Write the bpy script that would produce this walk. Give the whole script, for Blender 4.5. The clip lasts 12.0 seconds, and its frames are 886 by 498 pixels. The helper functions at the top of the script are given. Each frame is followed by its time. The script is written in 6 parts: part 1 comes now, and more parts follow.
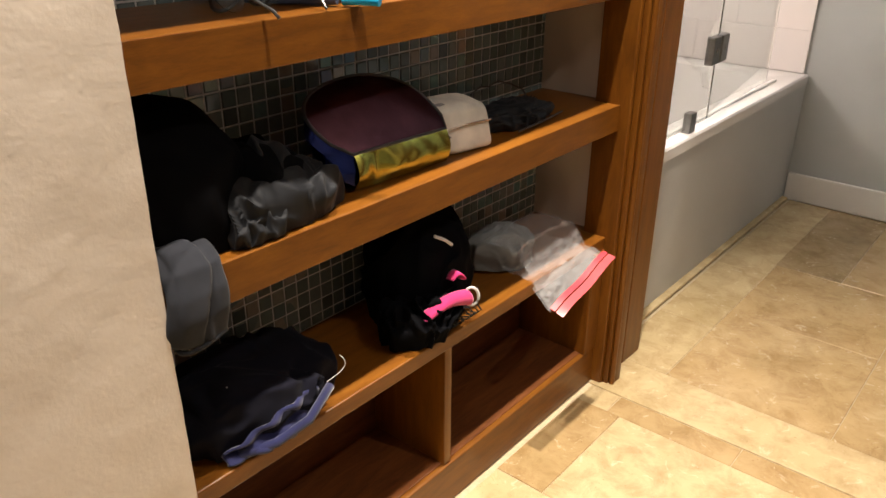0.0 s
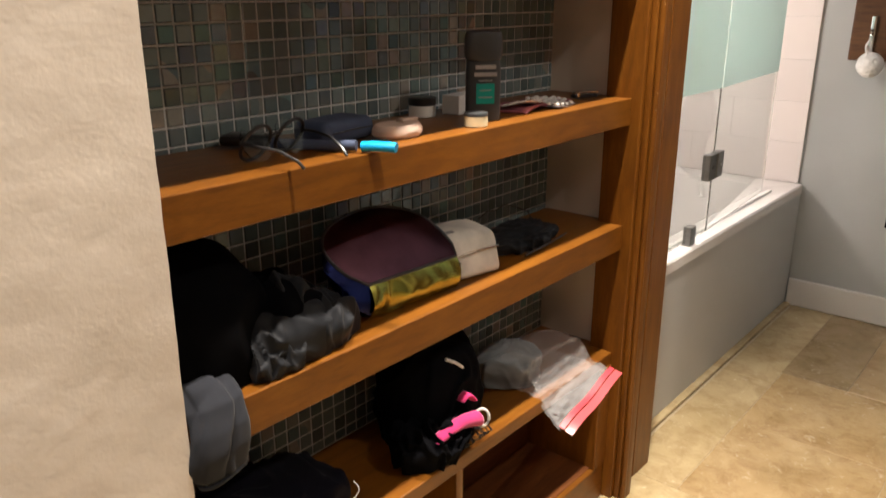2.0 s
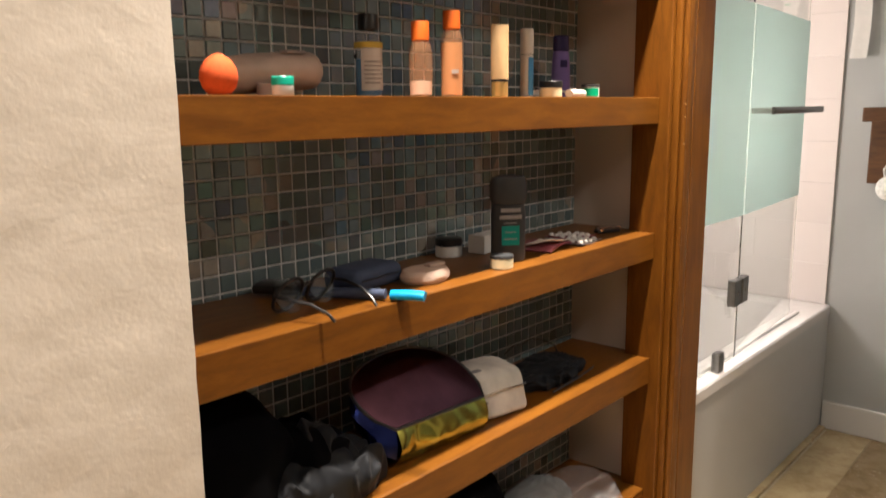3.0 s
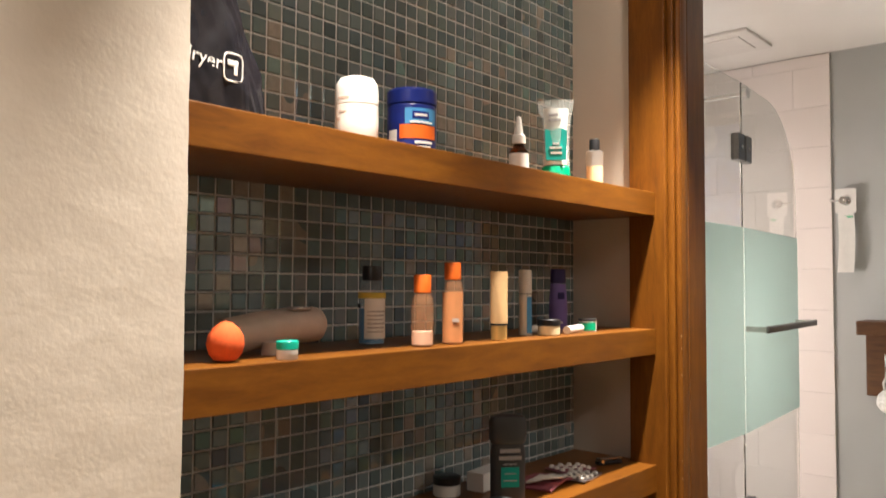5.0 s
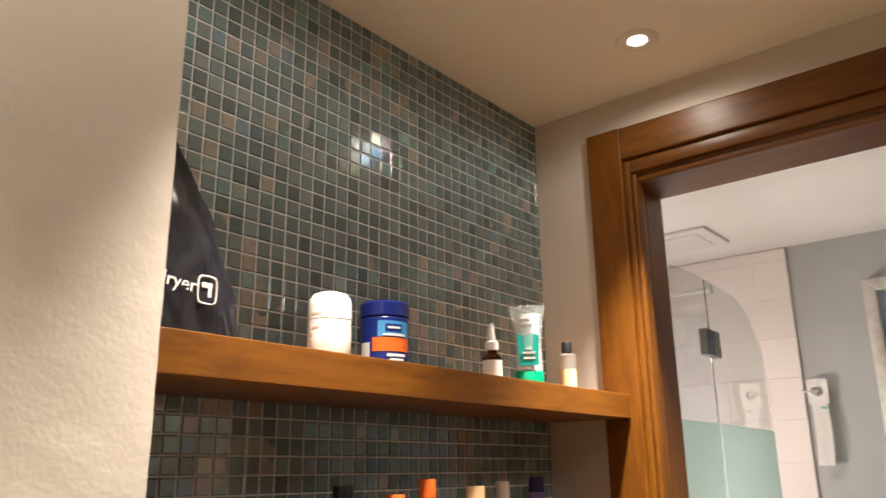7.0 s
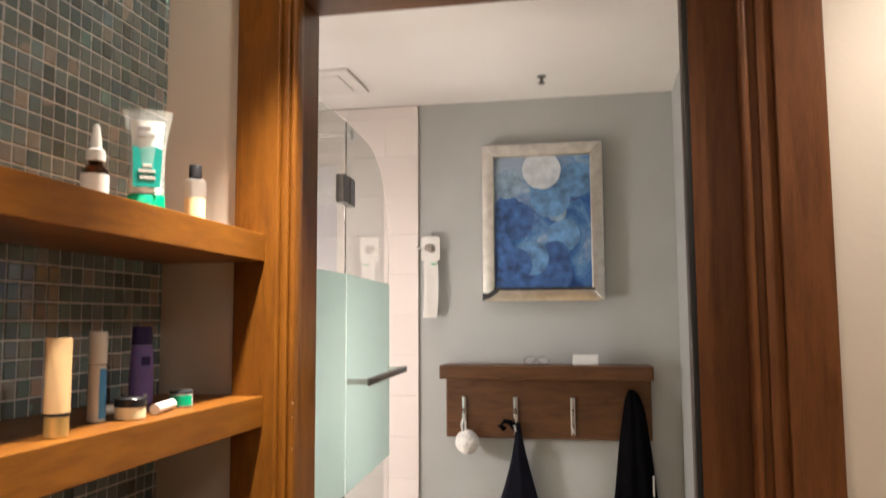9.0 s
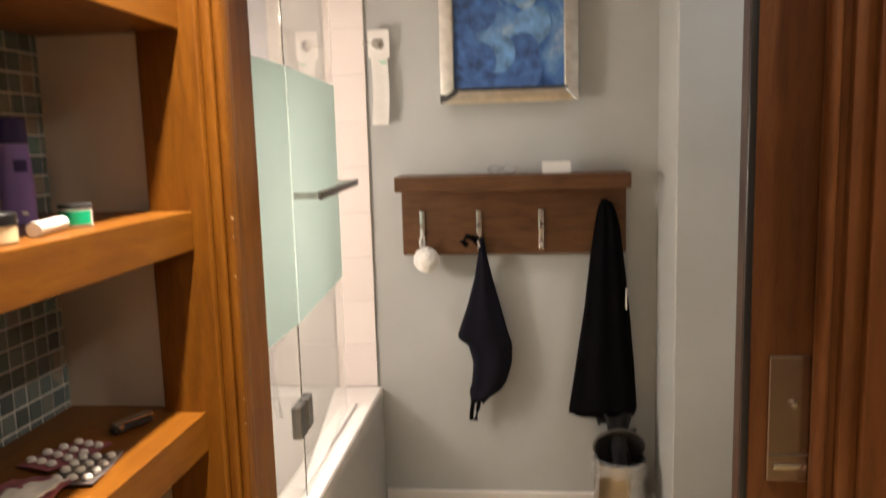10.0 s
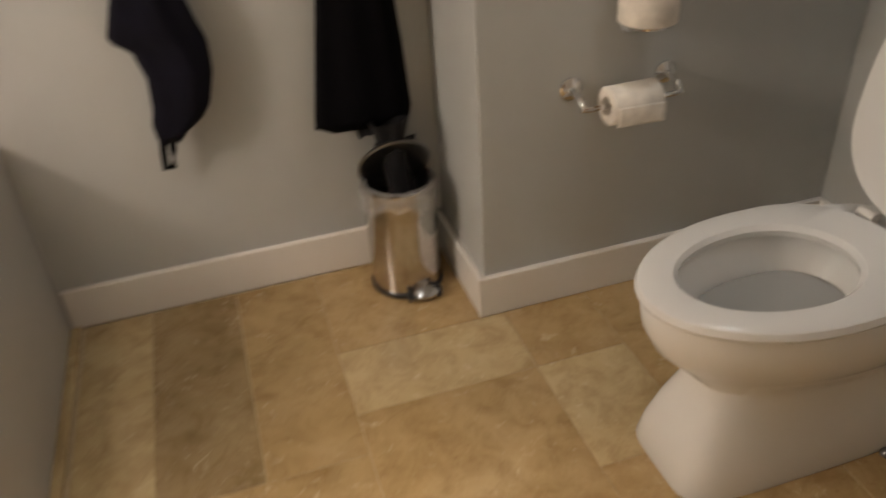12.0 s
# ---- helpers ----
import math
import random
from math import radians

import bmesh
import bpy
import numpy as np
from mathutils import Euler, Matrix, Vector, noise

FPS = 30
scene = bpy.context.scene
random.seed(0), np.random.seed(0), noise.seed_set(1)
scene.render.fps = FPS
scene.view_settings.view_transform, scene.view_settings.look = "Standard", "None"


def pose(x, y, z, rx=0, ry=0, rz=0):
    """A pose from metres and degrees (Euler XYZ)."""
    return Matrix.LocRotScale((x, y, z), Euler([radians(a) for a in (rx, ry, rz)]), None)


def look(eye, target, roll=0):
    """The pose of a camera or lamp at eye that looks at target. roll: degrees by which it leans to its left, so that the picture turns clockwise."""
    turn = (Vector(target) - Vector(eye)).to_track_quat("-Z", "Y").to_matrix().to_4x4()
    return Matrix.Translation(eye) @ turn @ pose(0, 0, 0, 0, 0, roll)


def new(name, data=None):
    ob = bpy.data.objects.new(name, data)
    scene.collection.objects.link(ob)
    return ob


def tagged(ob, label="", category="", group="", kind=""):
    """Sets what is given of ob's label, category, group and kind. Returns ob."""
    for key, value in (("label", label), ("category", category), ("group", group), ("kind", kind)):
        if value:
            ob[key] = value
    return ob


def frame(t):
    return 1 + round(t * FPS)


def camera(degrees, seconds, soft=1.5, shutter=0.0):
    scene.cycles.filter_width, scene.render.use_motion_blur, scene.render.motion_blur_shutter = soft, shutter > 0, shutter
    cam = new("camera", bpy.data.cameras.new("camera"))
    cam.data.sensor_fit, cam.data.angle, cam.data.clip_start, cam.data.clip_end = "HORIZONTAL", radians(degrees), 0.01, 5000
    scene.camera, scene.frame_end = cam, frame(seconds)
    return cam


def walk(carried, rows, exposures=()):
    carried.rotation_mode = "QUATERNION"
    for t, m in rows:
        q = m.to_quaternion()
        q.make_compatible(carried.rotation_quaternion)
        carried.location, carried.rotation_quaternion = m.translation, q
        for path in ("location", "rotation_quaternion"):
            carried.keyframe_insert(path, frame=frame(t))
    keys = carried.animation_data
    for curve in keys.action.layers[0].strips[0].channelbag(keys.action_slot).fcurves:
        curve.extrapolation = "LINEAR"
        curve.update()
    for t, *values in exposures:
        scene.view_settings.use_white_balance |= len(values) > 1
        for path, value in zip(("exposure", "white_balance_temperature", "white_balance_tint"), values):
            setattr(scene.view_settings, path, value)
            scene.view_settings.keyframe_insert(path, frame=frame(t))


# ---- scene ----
cam = camera(59.5, 12.0, 1.5, 0.4)
PATH = [
    (0, (0.062, 0.043, 1.129), (-1.096, 1.435, 0.278), 0.4),
    (0.5, (0.063, 0.031, 1.137), (-1.105, 1.417, 0.291), 0.8),
    (1, (0.063, 0.028, 1.15), (-1.118, 1.431, 0.352), 1.0),
    (1.5, (0.066, 0.021, 1.17), (-1.126, 1.451, 0.439), 0.8),
    (2, (0.066, 0.016, 1.195), (-1.155, 1.471, 0.569), 0.0),
    (2.5, (0.066, 0.016, 1.223), (-1.197, 1.483, 0.719), -0.1),
    (3, (0.06, 0.012, 1.253), (-1.248, 1.482, 0.895), -0.6),
    (4.8, (0.056, 0.009, 1.363), (-1.26, 1.515, 1.384), 0.8),
    (5, (0.061, 0.006, 1.362), (-1.262, 1.503, 1.452), 0.3),
    (5.5, (0.069, 0.004, 1.386), (-1.253, 1.488, 1.61), 0.5),
    (6, (0.069, 0.009, 1.398), (-1.233, 1.481, 1.766), -0.1),
    (6.5, (0.07, 0.006, 1.401), (-1.216, 1.455, 1.897), -0.4),
    (6.7, (0.07, 0.001, 1.403), (-1.208, 1.442, 1.941), -0.4),
    (8.5, (-0.089, 0.124, 1.406), (-0.539, 2.035, 1.787), -0.4),
    (9, (-0.113, 0.224, 1.401), (-0.485, 2.18, 1.585), -0.3),
    (9.5, (-0.144, 0.348, 1.386), (-0.481, 2.319, 1.37), -0.2),
    (10, (-0.241, 0.527, 1.354), (-0.451, 2.497, 1.077), -1.6),
    (10.5, (-0.274, 0.712, 1.29), (-0.413, 2.599, 0.642), -3.7),
    (11, (-0.229, 0.973, 1.227), (-0.335, 2.696, 0.217), -1.1),
    (11.5, (-0.231, 1.163, 1.182), (-0.249, 2.814, 0.054), -3.6),
    (12, (-0.276, 1.471, 1.16), (0.172, 3.07, 0.045), -3.9),
]
walk(cam, [(t, look(eye, target, roll)) for t, eye, target, roll in PATH],
     exposures=[(0, 0.0, 6350, 11), (2, 0.0, 6250, 11), (3, 0.04, 6250, 11), (5, -0.08, 6250, 11), (6.5, -0.04, 6200, 11), (8.5, 0.08, 6200, 11), (9.5, 0.08, 6400, 11), (10.4, 0.14, 7100, 13), (11.2, 0.08, 7200, 13), (12, -0.3, 7050, 13)])

# ---- light ----
world = bpy.data.worlds.new("world")
scene.world = world
world.use_nodes = True
world.node_tree.nodes["Background"].inputs[0].default_value = (0.9, 0.92, 1.0, 1)
world.node_tree.nodes["Background"].inputs[1].default_value = 0.02


def lamp(name, kind, place, energy, colour, size, target=None, spread=None, blend=0.6, tall=None):
    data = bpy.data.lights.new(name, kind)
    data.energy, data.color = energy, colour
    if kind == "AREA":
        data.size = size
        if tall:
            data.shape, data.size_y = "RECTANGLE", tall
    else:
        data.shadow_soft_size = size
    if kind == "SPOT":
        data.spot_size, data.spot_blend = radians(spread), blend
    ob = new(name, data)
    ob.matrix_world = look(place, target or (place[0], place[1] + 0.001, place[2] - 1))
    return ob


WARM = (1.0, 0.88, 0.72)
# (0.60, 1.24) is invented fill; the 174-degree rows add spill at the fittings
for x, y, watts, cone, soft in ((-0.518, 1.346, 270, 67, 0.95), (-0.518, 1.346, 3.2, 174, 0.4), (-0.518, 0.64, 175, 64, 0.95), (-0.518, 0.64, 3.4, 174, 0.4), (-0.518, -0.066, 115, 68, 1.0), (-0.518, -0.066, 13, 174, 0.4), (0.60, 1.24, 36, 140, 0.7)):
    lamp("seen_or_added_beam", "SPOT", (x, y, 2.236), watts, WARM, 0.03, spread=cone, blend=soft)
# fill added behind the camera; no such fitting is seen
lamp("added_fill_glow", "AREA", (0.30, -1.05, 2.165), 5, (1.0, 0.87, 0.73), 0.42)
lamp("nook_downlight_beam", "SPOT", (0.62, 2.30, 2.236), 14, (0.84, 0.93, 1.0), 0.04, spread=140, blend=0.6)
# area light added on the tub side; no window is known there
lamp("added_side_light", "AREA", (-1.49, 2.36, 1.22), 9.5, (1.0, 0.86, 0.75), 0.22, target=(0.0, 2.5, 1.0), tall=0.22)
# fill added over the tub; no fitting is seen there
lamp("added_shower_fill", "SPOT", (-1.12, 2.42, 2.236), 15, (1.0, 0.84, 0.73), 0.05, spread=155, blend=0.6)

# ---- materials ----


class Nodes:
    """A node material under construction."""

    def __init__(self, name, rough=0.5, metal=0.0, spec=0.5):
        self.mat = bpy.data.materials.new(name)
        self.mat.use_nodes = True
        self.tree = self.mat.node_tree
        self.bsdf = self.tree.nodes["Principled BSDF"]
        self.bsdf.inputs["Roughness"].default_value = rough
        self.bsdf.inputs["Metallic"].default_value = metal
        self.bsdf.inputs["Specular IOR Level"].default_value = spec

    def add(self, kind, **values):
        node = self.tree.nodes.new(kind)
        for key, value in values.items():
            node.inputs[key].default_value = value
        return node

    def link(self, a, b):
        self.tree.links.new(a, b)

    def coords(self, scale=(1, 1, 1)):
        tc = self.add("ShaderNodeTexCoord")
        mp = self.add("ShaderNodeMapping")
        mp.inputs["Scale"].default_value = scale
        geo = self.add("ShaderNodeNewGeometry")
        self.link(geo.outputs["Position"], mp.inputs["Vector"])
        return mp.outputs["Vector"]

    def noise(self, scale, detail=4.0, vec=None, rough=0.55, distort=0.0):
        n = self.add("ShaderNodeTexNoise", Scale=scale, Detail=detail, Roughness=rough, Distortion=distort)
        self.link(vec or self.coords(), n.inputs["Vector"])
        return n.outputs["Fac"]

    def ramp(self, fac, stops):
        r = self.add("ShaderNodeValToRGB")
        el = r.color_ramp.elements
        while len(el) < len(stops):
            el.new(0.5)
        for e, (p, c) in zip(el, stops):
            e.position, e.color = p, (*c, 1)
        self.link(fac, r.inputs["Fac"])
        return r.outputs["Color"]

    def mix(self, fac, a, b, blend="MIX"):
        m = self.tree.nodes.new("ShaderNodeMix")
        m.data_type, m.blend_type = "RGBA", blend
        for value, socket in ((fac, m.inputs[0]), (a, m.inputs[6]), (b, m.inputs[7])):
            if isinstance(value, (int, float)):
                socket.default_value = value
            elif isinstance(value, tuple):
                socket.default_value = (*value, 1)
            else:
                self.link(value, socket)
        return m.outputs[2]

    def math(self, op, a, b=0.0):
        m = self.tree.nodes.new("ShaderNodeMath")
        m.operation = op
        for value, socket in ((a, m.inputs[0]), (b, m.inputs[1])):
            if isinstance(value, (int, float)):
                socket.default_value = value
            else:
                self.link(value, socket)
        return m.outputs[0]

    def base(self, colour):
        if isinstance(colour, tuple):
            self.bsdf.inputs["Base Color"].default_value = (*colour, 1)
        else:
            self.link(colour, self.bsdf.inputs["Base Color"])
        return self

    def bump(self, height, strength=0.2, distance=0.002, onto=None):
        b = self.add("ShaderNodeBump", Strength=strength, Distance=distance)
        self.link(height, b.inputs["Height"])
        if onto:
            self.link(onto, b.inputs["Normal"])
        self.link(b.outputs["Normal"], self.bsdf.inputs["Normal"])
        return b.outputs["Normal"]

    def rough(self, fac, low, high):
        m = self.add("ShaderNodeMapRange")
        m.inputs["To Min"].default_value, m.inputs["To Max"].default_value = low, high
        self.link(fac, m.inputs["Value"])
        self.link(m.outputs[0], self.bsdf.inputs["Roughness"])
        return self


def paint(name, a, b, rough=0.6, grain=0.35, lumps=0.5):
    n = Nodes(name, rough, spec=0.3)
    big = n.noise(2.2, 3)
    n.base(n.ramp(big, [(0.3, a), (0.7, b)]))
    fine, mid = n.noise(180, 3), n.noise(24, 3)
    first = n.bump(fine, grain, 0.0012)
    n.bump(mid, lumps, 0.004, first)
    return n.mat


def wood(name, dark, mid, light, along=(6, 1, 6), rough=0.34, scale=9):
    n = Nodes(name, rough, spec=0.34)
    tc = n.add("ShaderNodeTexCoord")
    info = n.add("ShaderNodeObjectInfo")
    mp = n.add("ShaderNodeMapping")
    mp.inputs["Scale"].default_value = along
    n.link(tc.outputs["Object"], mp.inputs["Vector"])
    vec = n.add("ShaderNodeVectorMath")
    vec.operation = "ADD"
    n.link(mp.outputs["Vector"], vec.inputs[0])
    shift = n.math("MULTIPLY", info.outputs["Random"], 31.0)
    n.link(shift, vec.inputs[1])
    g = n.noise(scale, 6, vec.outputs[0], 0.6, 0.5)
    fine = n.noise(scale * 9, 4, vec.outputs[0], 0.6, 0.2)
    wide = n.noise(1.6, 2, vec.outputs[0])
    col = n.ramp(g, [(0.28, dark), (0.5, mid), (0.75, light)])
    streak = n.ramp(fine, [(0.35, (0.62, 0.58, 0.55)), (0.6, (1, 1, 1))])
    col = n.mix(0.35, col, streak, "MULTIPLY")
    col = n.mix(0.35, col, n.ramp(wide, [(0.3, (0.66, 0.6, 0.56)), (0.7, (1, 1, 1))]), "MULTIPLY")
    n.base(col)
    n.rough(fine, rough - 0.08, rough + 0.14)
    n.bump(fine, 0.12, 0.0008)
    return n.mat


def plain(name, colour, rough=0.45, metal=0.0, spec=0.5, vary=0.12, scale=40, bump=0.05):
    n = Nodes(name, rough, metal, spec)
    f = n.noise(scale, 4)
    dark = tuple(c * (1 - vary) for c in colour)
    lite = tuple(min(1.0, c * (1 + vary)) for c in colour)
    n.base(n.ramp(f, [(0.3, dark), (0.7, lite)]))
    if bump:
        n.bump(f, bump, 0.001)
    return n.mat


def cloth(name, colour, rough=0.9, weave=900, sheen=0.3, gloss=0.2):
    n = Nodes(name, rough, spec=gloss)
    f, w = n.noise(14, 3), n.noise(weave, 2)
    n.base(n.ramp(f, [(0.3, tuple(c * 0.7 for c in colour)), (0.7, tuple(min(1, c * 1.25) for c in colour))]))
    n.bsdf.inputs["Sheen Weight"].default_value = sheen
    n.bsdf.inputs["Sheen Roughness"].default_value = 0.5
    n.bump(w, 0.25, 0.0006)
    return n.mat


def clear(name, tint=(1, 1, 1), rough=0.0, ior=1.45):
    n = Nodes(name, rough)
    n.base(tint)
    n.bsdf.inputs["Transmission Weight"].default_value = 1.0
    n.bsdf.inputs["IOR"].default_value = ior
    return n.mat


def thin_clear(name, tint, alpha, rough=0.06):
    n = Nodes(name, rough)
    n.base(tint)
    n.bsdf.inputs["Alpha"].default_value = alpha
    return n.mat


def travertine(name, a, b, c):
    n = Nodes(name, 0.3, spec=0.45)
    info = n.add("ShaderNodeObjectInfo")
    geo = n.add("ShaderNodeNewGeometry")
    vec = n.add("ShaderNodeVectorMath")
    vec.operation = "ADD"
    n.link(geo.outputs["Position"], vec.inputs[0])
    n.link(n.math("MULTIPLY", info.outputs["Random"], 17.0), vec.inputs[1])
    cloud = n.noise(5.5, 6, vec.outputs[0], 0.62, 0.6)
    vein = n.noise(13, 7, vec.outputs[0], 0.72, 0.5)
    pit = n.noise(130, 3, vec.outputs[0])
    col = n.ramp(cloud, [(0.25, a), (0.5, b), (0.75, c)])
    col = n.mix(0.5, col, n.ramp(vein, [(0.33, (0.50, 0.39, 0.27)), (0.56, (1, 1, 1)), (0.8, (1, 0.98, 0.92))]), "MULTIPLY")
    col = n.mix(0.35, col, n.ramp(info.outputs["Random"], [(0.0, (0.82, 0.78, 0.72)), (1.0, (1, 1, 1))]), "MULTIPLY")
    fleck = n.noise(24, 5, vec.outputs[0], 0.7, 1.2)
    col = n.mix(n.ramp(fleck, [(0.60, (0, 0, 0)), (0.72, (0.45, 0.45, 0.45))]), col, (0.80, 0.70, 0.52))
    holes = n.ramp(pit, [(0.27, (0.62, 0.52, 0.4)), (0.34, (1, 1, 1))])
    n.base(n.mix(0.6, col, holes, "MULTIPLY"))
    n.rough(vein, 0.14, 0.34)
    n.bump(n.math("ADD", vein, n.math("MULTIPLY", pit, 0.5)), 0.12, 0.0015)
    return n.mat


def mosaic_glass():
    n = Nodes("mosaic_glass", 0.12, 0.22, spec=0.6)
    info, geo = n.add("ShaderNodeObjectInfo"), n.add("ShaderNodeNewGeometry")
    r = n.math("FRACT", n.math("ADD", info.outputs["Random"], geo.outputs["Random Per Island"]))
    r2 = n.math("FRACT", n.math("MULTIPLY", r, 17.31))
    r3 = n.math("FRACT", n.math("MULTIPLY", r, 53.7))
    col = n.ramp(r, [(0.0, (0.135, 0.190, 0.200)), (0.25, (0.185, 0.262, 0.268)), (0.5, (0.250, 0.338, 0.342)),
                     (0.75, (0.160, 0.245, 0.275)), (0.93, (0.300, 0.372, 0.368)), (1.0, (0.20, 0.36, 0.37))])
    cloud = n.noise(55, 3)
    col = n.mix(0.4, col, n.ramp(cloud, [(0.3, (0.7, 0.75, 0.8)), (0.7, (1.0, 1.0, 0.95))]), "MULTIPLY")
    col = n.mix(1.0, col, (1.05, 0.985, 1.0), "MULTIPLY")
    patch = n.noise(5.0, 2)
    lustre = n.math("GREATER_THAN", n.math("ADD", r3, n.math("MULTIPLY", n.math("SUBTRACT", patch, 0.5), 1.5)), 0.90)
    sheen = n.ramp(r2, [(0.0, (0.40, 0.39, 0.35)), (0.45, (0.48, 0.46, 0.41)), (0.7, (0.38, 0.42, 0.40)), (0.85, (0.25, 0.44, 0.44)), (1.0, (0.28, 0.40, 0.52))])
    col = n.mix(lustre, col, n.mix(0.5, sheen, n.ramp(n.noise(90, 3), [(0.3, (0.62, 0.62, 0.62)), (0.7, (1, 1, 1))]), "MULTIPLY"))
    n.base(col)
    film = n.math("MULTIPLY", n.math("GREATER_THAN", r2, 0.4), n.math("ADD", n.math("MULTIPLY", r2, 420.0), 160.0))
    n.link(film, n.bsdf.inputs["Thin Film Thickness"])
    n.rough(r2, 0.05, 0.15)
    n.bump(n.noise(70, 2), 0.2, 0.0014)
    return n.mat


def subway():
    n = Nodes("white_wall_tile", 0.18, spec=0.5)
    info = n.add("ShaderNodeObjectInfo")
    n.base(n.ramp(info.outputs["Random"], [(0, (0.81, 0.75, 0.725)), (1, (0.86, 0.80, 0.775))]))
    n.bump(n.noise(9, 2), 0.06, 0.003)
    return n.mat


def holo(name, base, film, rough=0.12, crinkle=0.3):
    n = Nodes(name, rough, 1.0)
    f = n.noise(20, 4)
    n.base(n.ramp(f, [(0.3, tuple(c * 0.55 for c in base)), (0.7, base)]))
    n.bsdf.inputs["Thin Film Thickness"].default_value = film
    n.bsdf.inputs["Thin Film IOR"].default_value = 1.6
    n.bump(n.noise(16, 3), crinkle, 0.01)
    return n.mat


def artwork():
    n = Nodes("abstract_blue_print", 0.18)
    vec = n.coords()
    a = n.noise(8, 5, vec, 0.65, 0.7)
    b = n.noise(3.2, 3, vec, 0.5, 0.8)
    col = n.ramp(a, [(0.25, (0.02, 0.06, 0.20)), (0.43, (0.05, 0.16, 0.42)), (0.56, (0.14, 0.30, 0.55)), (0.66, (0.36, 0.48, 0.60)), (0.8, (0.62, 0.66, 0.68))])
    col = n.mix(0.55, col, n.ramp(b, [(0.35, (0.3, 0.36, 0.55)), (0.65, (1, 1, 1))]), "MULTIPLY")
    sep = n.add("ShaderNodeSeparateXYZ")
    n.link(vec, sep.inputs[0])
    lean = n.math("SUBTRACT", n.math("MULTIPLY", n.math("SUBTRACT", sep.outputs[2], 1.78), 3.4), n.math("MULTIPLY", n.math("ADD", sep.outputs[0], 0.30), 3.2))
    strokes = n.noise(15, 6, n.coords((1, 1, 2.6)), 0.7, 1.4)
    pale = n.math("MULTIPLY", n.math("ADD", lean, 0.35), strokes)
    n.base(n.mix(n.ramp(pale, [(0.18, (0, 0, 0)), (0.62, (0.75, 0.75, 0.75))]), col, (0.42, 0.50, 0.60)))
    return n.mat


